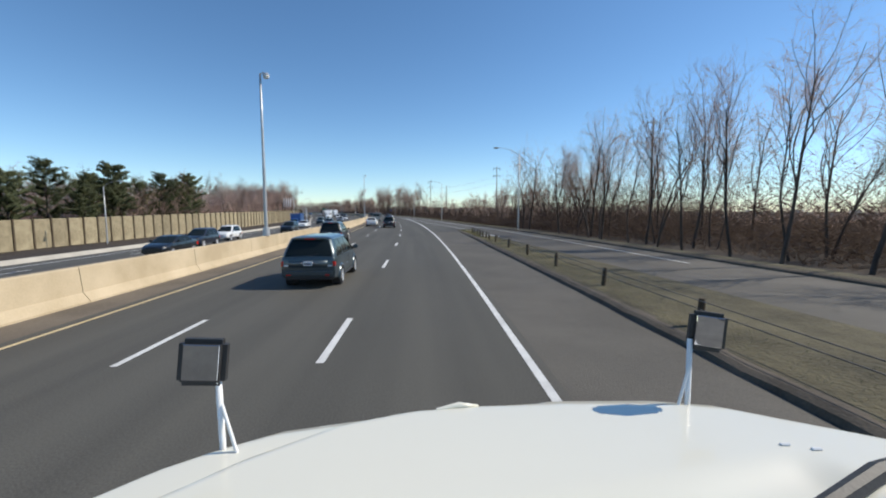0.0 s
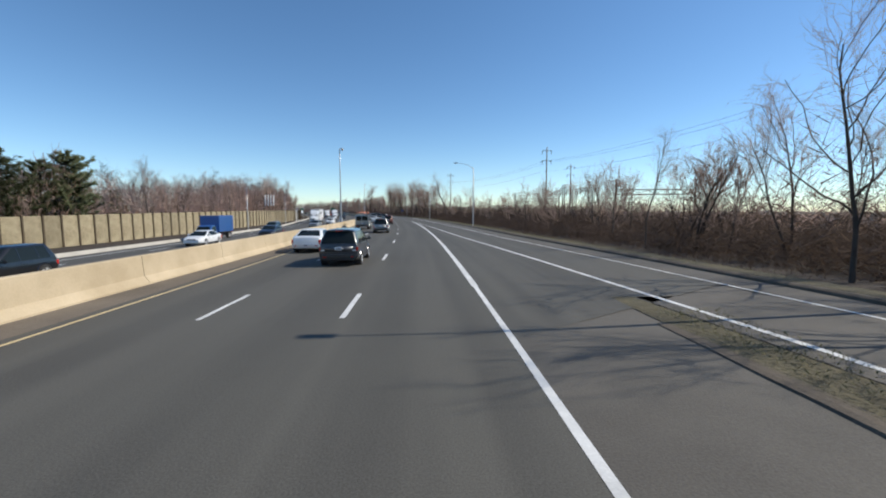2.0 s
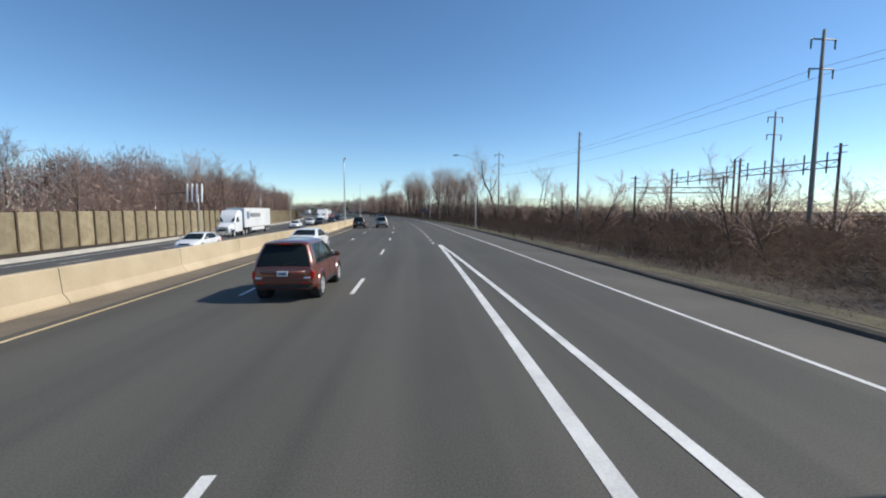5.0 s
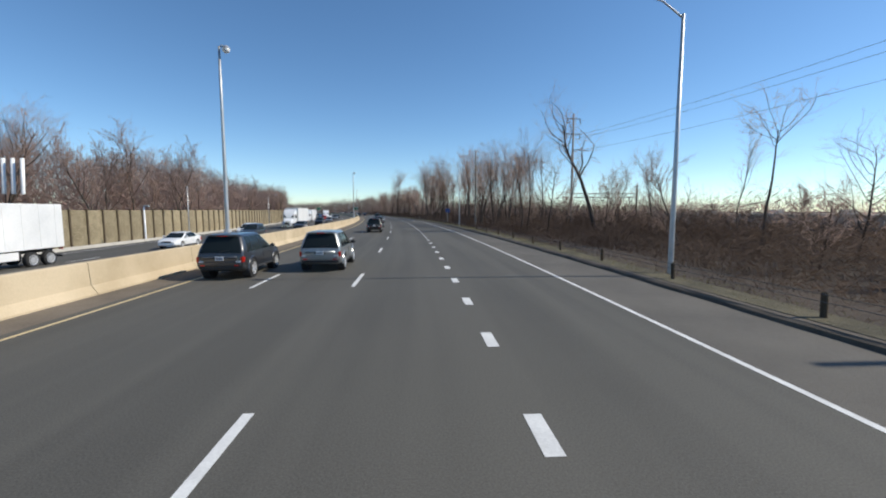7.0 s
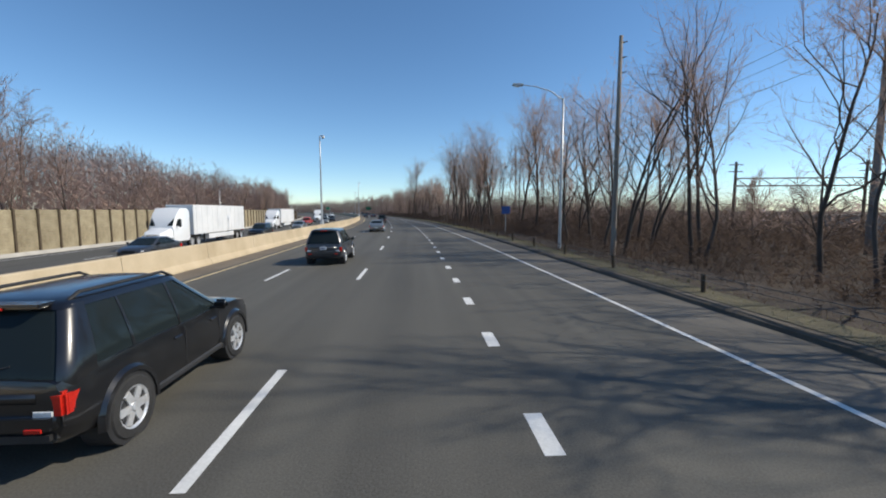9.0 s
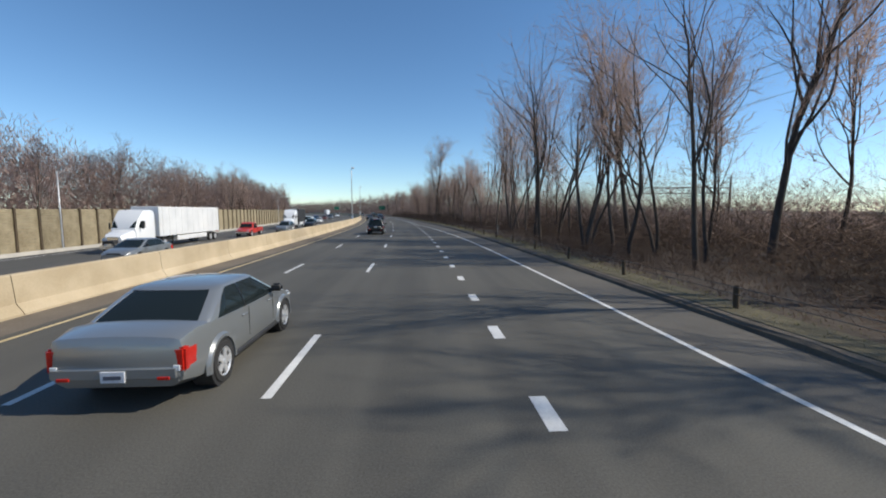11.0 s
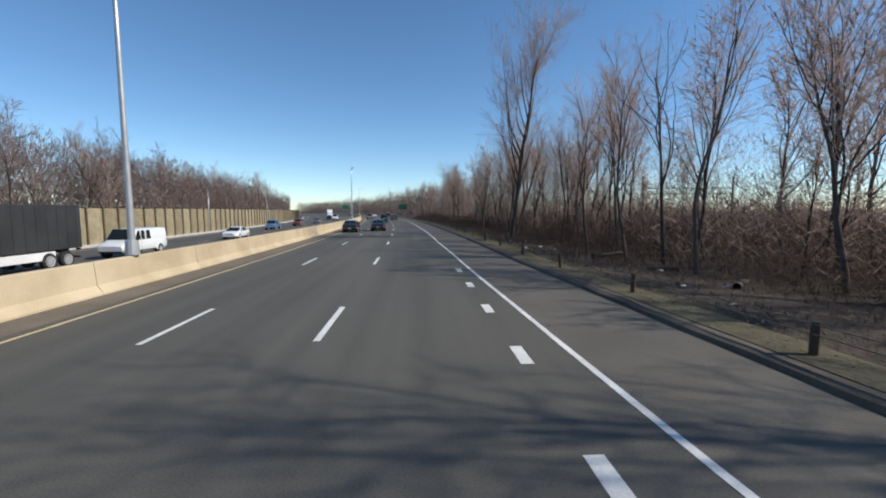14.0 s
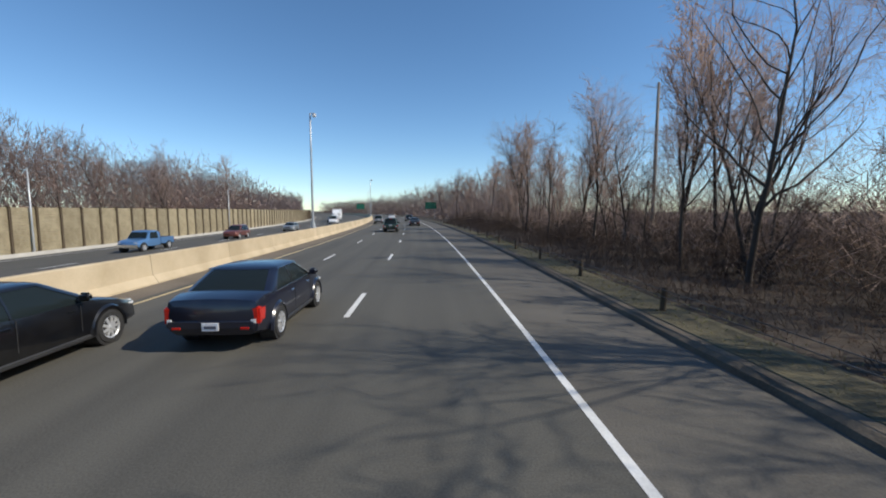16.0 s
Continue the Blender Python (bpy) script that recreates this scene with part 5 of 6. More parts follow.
def van_cabin(e, k, col):
    """The panelled upper body of a cargo van with its few windows."""
    W, belt, roof = k["W"], k["belt"], k["roof"]
    b0, r0, r1, b1 = k["cab"]
    wb, tumble = W * 0.945, 0.07
    st = [(b0, belt + 0.02), (b0 + (r0 - b0) * 0.5, belt + (roof - belt) * 0.56), (r0, roof - 0.03), (r0 + (r1 - r0) * 0.3, roof), (r0 + (r1 - r0) * 0.7, roof), (r1, roof - 0.04), (r1 + (b1 - r1) * 0.5, belt + (roof - belt) * 0.52), (b1, belt)]
    part("cabin", loft([cabin_ring(y, wb * (1 - 0.05 * (i in (0, 7))), belt, z, tumble) for i, (y, z) in enumerate(st)]), col, e, smooth=True)

    def side_x(z):
        return wb - tumble * (z - belt) + 0.022

    zt, zb = belt + (roof - belt) * 0.83, belt + 0.05
    for sg in (1, -1):
        for y0, y1, t0, t1 in k["side"]:
            pane("window", [(sg * side_x(zb), y0, zb), (sg * side_x(zb), y1, zb), (sg * side_x(zt), t1, zt), (sg * side_x(zt), t0, zt)], e, out=(sg, 0, 0))
        part("rear_window", box((0.74, 0.03, 0.62), (sg * 0.43 * wb / 0.945, -0.0, 1.58), 0.04, 2), GLASS, e)
        part("door_hinge", box((0.03, 0.03, 0.12), (sg * 0.93, -0.02, 1.15), 0.008, 1), PLASTIC, e)
    part("door_seam", box((0.012, 0.02, 1.35), (0, -0.012, 1.28)), PLASTIC, e)
    f = lambda u: (b1 + (r1 - b1) * u, belt + (roof - belt) * u)
    (ya, za), (yc, zc) = f(0.08), f(0.92)
    o = Vector((0, 0.6, 0.8)) * 0.03
    pane("windscreen", [Vector((-wb * 0.9, ya, za)) + o, Vector((wb * 0.9, ya, za)) + o, Vector((wb * 0.84, yc, zc)) + o, Vector((-wb * 0.84, yc, zc)) + o], e, out=(0, 0.6, 0.8))


def car_cabin(e, k, col, shape, bright):
    """Dark glass all round, with roof, corner and door posts in the car's colour."""
    W, belt, roof = k["W"], k["belt"], k["roof"]
    b0, r0, r1, b1 = k["cab"]
    wb, tumble = W * 0.935, 0.33 if shape != "sedan" else 0.40

    def ring(u, grow=0.0):
        v = max(u, 0.0)
        xh = wb - tumble * (roof - belt) * v ** 1.25 + grow
        return plan_half(xh, b0 + (r0 - b0) * v ** 1.1 - grow, b1 + (r1 - b1) * v ** 0.92 + grow, belt + (roof - belt) * u, 0.14 if shape != "sedan" else 0.2, 0.26)

    levels = (-0.16, 0.0, 0.22, 0.45, 0.66, 0.82, 0.93)
    part("window_glass", loft([ring_of(ring(u)) for u in levels]), GLASS, e, "dark tinted glass", smooth=True)
    rows = [ring_of(ring(0.875, 0.014)), ring_of(ring(0.93, 0.010)), ring_of(ring(0.972, -0.03)), ring_of([(x, y, z + 0.012) for x, y, z in ring(1.0, -0.14)]), ring_of([(x, y, z + 0.03) for x, y, z in ring(1.0, -0.42)])]
    part("roof", loft(rows), col, e, smooth=True)
    grids = [ring(u) for u in levels]
    # first and last half-index of each corner post: 2..6 the rear corner, 12..16 the front corner
    quarter = k["side"][0][0]
    for sg in (1, -1):
        def at(row, j, nx, ny):
            x, y, z = row[j]
            return ((sg * x, y, z), (sg * nx, ny, 0))
        rear = [[at(row, j, math.sin(math.pi / 2 * (j - 2) / 4), -math.cos(math.pi / 2 * (j - 2) / 4)) for j in range(3, 7)] + [((sg * row[6][0], max(row[6][1] + 0.02, quarter + (k["side"][0][2] - quarter) * max(0.0, u)), row[6][2]), (sg, 0, 0))] for u, row in zip(levels, grids)]
        part("rear_post", sheet(rear, 0.014), col, e, smooth=True)
        front = [[at(row, j, math.cos(math.pi / 2 * (j - 12) / 4), math.sin(math.pi / 2 * (j - 12) / 4)) for j in range(12, 15)] for row in grids]
        part("front_post", sheet(front, 0.014), col, e, smooth=True)
        for (_, y1, _, t1), (y2, _, t2, _) in zip(k["side"], k["side"][1:]):
            rows = [[((sg * row[6][0], y, row[6][2]), (sg, 0, 0)) for y in ((y1 + (t1 - y1) * max(0, u)) + 0.015, (y2 + (t2 - y2) * max(0, u)) - 0.015)] for u, row in zip(levels, grids)]
            part("door_post", sheet(rows, 0.008), GLOSS_BLACK if shape != "minivan" else col, e)
        if bright:
            w = Wood()
            w.tube([Vector((sg * (grids[1][6][0] + 0.018), y, belt + 0.012)) for y in (quarter - 0.1, (quarter + b1) / 2, b1 - 0.35)], [0.013] * 3, 5)
            w.tube([Vector((sg * (row[6][0] + 0.018), b1 + (r1 - b1) * max(0, u) ** 0.92 - 0.30, row[6][2])) for u, row in zip(levels[1:], grids[1:])], [0.012] * 6, 5)
            w.tube([Vector((sg * (grids[5][6][0] + 0.02), y, grids[5][6][2] + 0.03)) for y in (k["side"][0][2] - 0.1, (r0 + r1) / 2, r1 - 0.1)], [0.012] * 3, 5)
            mesh_object("window_trim", w.v, w.f, CHROME, e)
    if shape != "sedan":
        part("spoiler", box((W * 1.12, 0.24, 0.045), (0, r0 - 0.05, roof - 0.035), 0.018), col, e)
        part("brake_lamp", box((0.34, 0.03, 0.03), (0, r0 - 0.165, roof - 0.055), 0.008, 1), TAIL_RED, e)
        w = Wood()
        w.tube([Vector((0, b0 - 0.03, belt + 0.06)), Vector((0.34, b0 + 0.03, belt + 0.13))], [0.014, 0.008], 5, True)
        mesh_object("rear_wiper", w.v, w.f, PLASTIC, e)


def car(shape, color, m, label, group="", rim=5, rails=False, bright=False):
    """A car or van in one of the body shapes; rails: roof rails, bright: chrome round the windows."""
    k = SHAPES[shape]
    W, belt, roof, L = k["W"], k["belt"], k["roof"], k["L"]
    e = thing("van" if shape == "van" else "car", label, "van" if shape == "van" else "car", group, m=m)
    col = PAINTS[color]
    part("body", loft([body_ring(y, W * f, zl, zt) for y, f, zl, zt in k["zt"]]), col, e, smooth=True)
    b0, r0, r1, b1 = k["cab"]
    if shape == "van":
        van_cabin(e, k, col)
    else:
        car_cabin(e, k, col, shape, bright)
    # bumpers, lamps, plate, mirrors
    z0, z1 = k["zt"][0][2], k["zt"][0][3]
    part("bumper", box((W * 1.84, 0.20, 0.26), (0, 0.05, z0 + 0.13), 0.07, 3), PLASTIC if shape == "van" else col, e, smooth=True)
    if shape in ("suv", "minivan"):
        part("lower_bumper", box((W * 1.7, 0.16, 0.14), (0, 0.06, z0 - 0.02), 0.04), PLASTIC, e)
        part("tailgate", box((W * 1.42, 0.05, z1 - z0 - 0.30), (0, 0.012, (z1 + z0 + 0.30) / 2), 0.022), col, e, smooth=True)
        part("tailgate_handle", box((0.5, 0.03, 0.05), (0, -0.02, z1 - 0.10), 0.012, 1), CHROME if rails or shape == "minivan" else PLASTIC, e)
    part("bumper", box((W * 1.6, 0.16, 0.2), (0, L - 0.06, k["zt"][-1][2] + 0.02), 0.06), PLASTIC if shape == "van" else col, e)
    part("grille", box((W * 0.9, 0.06, 0.16), (0, L - 0.03, 0.62), 0.02), PLASTIC, e)
    lx, lw, lh = k["lamp"]
    for sg in (1, -1):
        if shape == "van":
            part("tail_lamp", box((lw, 0.12, lh), (sg * (W * 0.97 - lw / 2), 0.07, z1 - 0.03 - lh * 0.42), 0.03), TAIL_RED, e, "red tail lamp")
        else:
            zc = z1 - 0.02 - lh / 2
            lamp = part("tail_lamp", join_boxes([((lw, 0.14, lh), (sg * (W * 0.955 - lw / 2), 0.075, zc), 0.03), ((0.10, 0.30, lh * 0.86), (sg * (W * 0.905), 0.18, zc + 0.01), 0.03)]), TAIL_RED, e, "red wrap-round tail lamp")
            part("reverse_lens", box((lw * 0.55, 0.02, lh * 0.24), (sg * (W * 0.93 - lw / 2), -0.0, zc - lh * 0.3), 0.008, 1), HEAD_GLASS, lamp, "clear lens")
        part("reflector", box((0.16, 0.02, 0.045), (sg * W * 0.68, -0.052, z0 + 0.07), 0.006, 1), TAIL_RED, e)
        part("headlamp", box((0.34, 0.26, 0.14), (sg * W * 0.7, L - 0.24, k["zt"][-2][3] - 0.06), 0.05), HEAD_GLASS, e, "clear headlamp")
        mirror = part("side_mirror", box((0.22, 0.12, 0.16), (sg * (W + 0.10), b1 - 0.5, belt + 0.10), 0.045, 3), PLASTIC if shape == "van" or color == "silver" else col, e, smooth=True)
        part("mirror_arm", box((0.14, 0.06, 0.04), (sg * (W - 0.0), b1 - 0.48, belt + 0.04), 0.012, 1), PLASTIC, mirror)
        for y0 in [q[1] + 0.05 for q in k["side"]][-2:]:
            part("door_seam", box((0.006, 0.014, belt - 0.46), (sg * (W * 1.0), y0, (belt + 0.40) / 2)), PLASTIC, e)
            part("door_handle", box((0.03, 0.18, 0.035), (sg * (W * 0.985 + 0.014), y0 - 0.18, belt - 0.13), 0.012, 1), CHROME if bright else col, e)
    part("trim_strip", box((W * 2.005, L * 0.5, 0.09), (0, L * 0.48, k["zt"][3][2] + 0.07), 0.02, 1), PLASTIC, e)
    py, pz = (-0.06, 0.50) if shape == "sedan" else (-0.035, 0.84) if shape == "suv" else (-0.03, 0.86)
    plate = part("plate", box((0.31, 0.02, 0.155), (0, py, pz), 0.006, 1), PLATE, e)
    part("plate_bar", box((0.22, 0.006, 0.05), (0, py - 0.013, pz - 0.005)), INK, plate)
    if rails:
        for sg in (1, -1):
            w = Wood()
            w.tube([Vector((sg * W * 0.62, r0 + 0.1, roof - 0.03)), Vector((sg * W * 0.62, r0 + 0.25, roof + 0.04)), Vector((sg * W * 0.62, r1 - 0.2, roof + 0.04)), Vector((sg * W * 0.62, r1 + 0.02, roof - 0.05))], [0.022] * 4, 6)
            mesh_object("roof_rail", w.v, w.f, PLASTIC, e)
    r = k["r"]
    for y in k["wheels"]:
        for sg in (1, -1):
            bm = bmesh.new()
            bmesh.ops.create_cone(bm, cap_ends=True, segments=28, radius1=r + 0.055, radius2=r + 0.055, depth=0.30, matrix=Matrix.Translation((sg * (W - 0.143), y, r + 0.01)) @ Matrix.Rotation(math.pi / 2, 4, "Y"))
            part("wheel_arch", bm, PLASTIC, e)
            part("fender_lip", arch_flare(sg, W, y, r, 0.032), col, e, smooth=True)
            wheel_at(e, sg * (W + 0.026), y, r, 0.22, ALLOY, rim)
    return e


def ahead(s, d, turn=0.0):
    return at_road(s, d, 0.008, turn)


def oncoming(s, d, length=4.8):
    return at_road(s + length, d, far_z(d) + 0.012, 180)


SAME, OPP = "traffic on the near carriageway", "traffic on the opposite carriageway"
car("minivan", "teal", ahead(14.2, -2.1), "grey-teal minivan in the middle lane", SAME)
car("sedan", "white", ahead(72, -5.1), "white sedan beside the yellow line", SAME)
car("suv", "black", ahead(33.5, -5.3), "black compact SUV with alloy wheels", SAME)
cargo = car("van", "silver", ahead(106, -5.2), "silver cargo van with a loaded roof rack", SAME, 8)
car("suv", "silver", ahead(95.4, -2.0), "silver SUV with roof rails in the middle lane", SAME, 10, True)
car("suv", "charcoal", ahead(179.6, -5.25), "dark grey SUV with dark tinted windows", SAME)
car("suv", "silver", ahead(181.5, -1.9), "silver crossover in the middle lane", SAME)
car("suv", "black", ahead(214.7, -2.0), "black SUV with bright alloy wheels and roof rails", SAME, 6, True)
car("suv", "charcoal", ahead(231, -2.2), "dark grey SUV in the middle lane", SAME)
car("suv", "black", ahead(304, -1.8), "black SUV on the shaded stretch of road", SAME, 6)
car("sedan", "navy", ahead(382.8, -2.0), "dark navy sedan with bright alloy wheels", SAME, 9, bright=True)
car("sedan", "black", ahead(379.6, -5.3), "black sedan beside the yellow line", SAME, 9)
for s, d, shape, color, label in ((263, -1.8, "sedan", "silver", "silver sedan in the middle lane"), (427, -1.7, "suv", "green", "dark green SUV in the middle lane"), (448, 1.8, "sedan", "charcoal", "charcoal sedan far down the road"),
                                  (462, -5.2, "suv", "silver", "silver SUV far down the road"), (128, -1.8, "suv", "brown", "red-brown SUV ahead in the middle lane"), (480, 2.0, "suv", "navy", "dark navy SUV far down the road"), (505, -1.8, "sedan", "white", "white sedan far down the road"),
                                  (143, -5.2, "sedan", "white", "small white sedan beside the barrier"), (65.5, -1.9, "minivan", "charcoal", "dark grey minivan in the middle lane")):
    car(shape, color, ahead(s, d), label, SAME)
for s, d, shape, color, label in ((31, -17.5, "sedan", "black", "black sedan on the opposite carriageway"), (40, -19.5, "suv", "navy", "dark SUV on the opposite carriageway"), (50, -21, "suv", "white", "white SUV on the opposite carriageway"), (63, -17, "suv", "black", "black SUV on the opposite carriageway"),
                                  (88, -20, "sedan", "white", "white sedan on the opposite carriageway"), (98, -16.2, "sedan", "navy", "dark sedan on the opposite carriageway"), (112, -20, "suv", "teal", "grey-teal SUV on the opposite carriageway"), (128, -16.2, "sedan", "silver", "silver sedan on the opposite carriageway"), (150, -16, "sedan", "white", "white car on the opposite carriageway"),
                                  (203, -20, "sedan", "white", "white sedan near the semi-trailer"), (213, -16.5, "suv", "charcoal", "dark SUV behind the barrier"), (222, -20, "suv", "white", "white SUV with a roof rack behind the barrier"), (239, -16.3, "sedan", "charcoal", "dark sedan behind the barrier"), (262, -16.2, "suv", "black", "black SUV behind the barrier"), (284, -16.2, "sedan", "silver", "silver sedan behind the barrier"),
                                  (321, -16.5, "suv", "silver", "silver SUV behind the barrier"), (341, -16.3, "suv", "charcoal", "dark SUV behind the barrier"), (360, -20, "van", "white", "white van on the opposite carriageway"), (381, -20, "sedan", "white", "white sedan in front of the noise wall"), (429, -22, "suv", "brown", "red-brown SUV on the opposite carriageway"), (448, -20, "sedan", "silver", "silver sedan far along the opposite carriageway"), (480, -17, "van", "white", "white van far along the opposite carriageway"), (500, -20, "suv", "navy", "dark SUV far along the opposite carriageway")):
    car(shape, color, oncoming(s, d, SHAPES[shape]["L"]), label, OPP)

# rack and ladders on the cargo van
for y in (0.5, 1.9, 3.3):
    part("rack_bar", box((1.8, 0.05, 0.05), (0, y, 2.30), 0.01, 1), PLASTIC, cargo)
    for sg in (1, -1):
        part("rack_leg", box((0.05, 0.06, 0.26), (sg * 0.86, y, 2.17), 0.01, 1), PLASTIC, cargo)


def ladder(m, length):
    e = thing("ladder", "orange fibreglass ladder tied on the van's rack", "ladder", "ladders on the van", m=m)
    for x in (-0.21, 0.21):
        part("rail", box((0.035, length, 0.09), (x, length / 2, 0), 0.008, 1), ORANGE, e)
    for i in range(int(length / 0.3)):
        part("rung", box((0.4, 0.035, 0.035), (0, 0.15 + i * 0.3, 0), 0.008, 1), STEEL, e)


for x, z, y, ln in ((-0.5, 2.37, -0.1, 4.2), (0.05, 2.37, -0.2, 4.4), (0.05, 2.47, 0.1, 3.9), (0.55, 2.37, 0.0, 4.3)):
    ladder(cargo.matrix_basis @ Matrix.Translation((x, y, z)), ln)


# ---- heavy trucks: the origin under the trailer's rear end, +y ahead ----
def truck_wheels(e, ys, half):
    for y in ys:
        for sg in (1, -1):
            wheel_at(e, sg * half, y, 0.5, 0.3, ALLOY, 10)


def semi(m, label, box_mat, trailer=13.6, height=4.1):
    e = thing("semi_truck", label, "truck", OPP, m=m)
    part("trailer", box((2.55, trailer, height - 1.15), (0, trailer / 2, (height + 1.15) / 2), 0.03, 1), box_mat, e)
    n = 11
    for i in range(n):
        for sg in (1, -1):
            part("panel_rib", box((0.02, 0.05, height - 1.35), (sg * 1.28, trailer * (i + 0.5) / n, (height + 1.15) / 2)), box_mat, e)
    part("frame_rail", box((0.9, trailer + 5.5, 0.25), (0, (trailer + 5.5) / 2, 0.98), 0.02, 1), PLASTIC, e)
    part("side_skirt", box((2.4, trailer * 0.5, 0.5), (0, trailer * 0.5, 0.82), 0.02, 1), TRAILER_WHITE, e)
    part("rear_guard", box((2.3, 0.1, 0.14), (0, 0.1, 0.55), 0.02, 1), PLASTIC, e)
    for sg in (1, -1):
        part("landing_leg", box((0.14, 0.14, 0.8), (sg * 0.8, trailer - 3.2, 0.72), 0.01, 1), PLASTIC, e)
        part("tail_lamp", box((0.3, 0.05, 0.12), (sg * 1.0, -0.01, 1.05), 0.01, 1), TAIL_RED, e)
    truck_wheels(e, (1.2, 2.5), 1.26)
    c = trailer + 0.6
    col = PAINTS["white"]
    rings = [(0.0, 1.16, 0.75, 3.75), (0.4, 1.18, 0.7, 3.85), (1.5, 1.18, 0.7, 3.8), (2.0, 1.15, 0.7, 3.35), (2.35, 1.12, 0.7, 2.9), (2.75, 1.08, 0.7, 2.15)]
    part("cab", loft([ring_of([(0, c + y, zl), (w, c + y, zl), (w, c + y, zt - 0.35), (w * 0.9, c + y, zt - 0.08), (0, c + y, zt)]) for y, w, zl, zt in rings]), col, e, smooth=True)
    rings = [(2.5, 1.0, 0.7, 2.05), (3.3, 0.95, 0.6, 1.85), (4.0, 0.85, 0.55, 1.65), (4.25, 0.72, 0.55, 1.45)]
    part("hood", loft([ring_of([(0, c + y, zl), (w, c + y, zl), (w, c + y, zt - 0.3), (w * 0.85, c + y, zt - 0.06), (0, c + y, zt)]) for y, w, zl, zt in rings]), col, e, smooth=True)
    part("grille", box((0.9, 0.06, 0.75), (0, c + 4.26, 1.02), 0.03), CHROME, e)
    part("bumper", box((2.3, 0.3, 0.38), (0, c + 4.15, 0.5), 0.08), CHROME, e)
    pane("windscreen", [(-0.98, c + 2.70, 2.12), (0.98, c + 2.70, 2.12), (0.96, c + 2.33, 2.78), (-0.96, c + 2.33, 2.78)], e, out=(0, 1, 0.4), t=0.04)
    for sg in (1, -1):
        pane("window", [(sg * 1.165, c + 1.55, 2.1), (sg * 1.125, c + 2.45, 2.1), (sg * 1.14, c + 2.15, 2.75), (sg * 1.165, c + 1.55, 2.75)], e, out=(sg, 0, 0), t=0.02)
        part("headlamp", box((0.3, 0.2, 0.22), (sg * 0.86, c + 4.0, 0.95), 0.05), HEAD_GLASS, e)
        part("fender", box((0.5, 1.25, 0.34), (sg * 0.98, c + 3.4, 1.12), 0.15, 3), col, e)
        part("side_mirror", box((0.12, 0.14, 0.6), (sg * 1.42, c + 2.3, 2.3), 0.04), PLASTIC, e)
        part("fuel_tank", box((0.55, 1.3, 0.55), (sg * 0.9, c + 0.9, 0.72), 0.2, 3), CHROME, e)
    truck_wheels(e, (c - 1.6, c - 0.3, c + 3.4), 1.18)
    return e


def far_pose(s_front, d, length):
    return at_road(s_front + length, d, far_z(d) + 0.012, 180)


white_semi = semi(far_pose(176, -23.5, 18.5), "white semi-truck with a long pale trailer", TRAILER_WHITE)
copy_thing(white_semi, far_pose(249, -20.5, 18.5))
copy_thing(white_semi, far_pose(296, -24, 18.5))
copy_thing(white_semi, far_pose(520, -20.5, 18.5))
# plain coloured shapes on the pale trailer's sides
for sg in (1, -1):
    part("side_marking", box((0.012, 1.1, 1.1), (sg * 1.282, 11.9, 3.0)), PAINTS["sky"], white_semi, "light blue square")
    for i, ln in enumerate((0.75, 0.6, 0.6, 0.6, 0.55, 0.6)):
        part("side_marking", box((0.012, ln, 0.62), (sg * 1.282, 10.6 - i * 0.85, 3.0)), DARK_STEEL, white_semi, "dark grey bar")
tagged(semi(far_pose(344, -21, 13), "white truck tractor with a black box trailer", TARP, 8.0, 3.9))


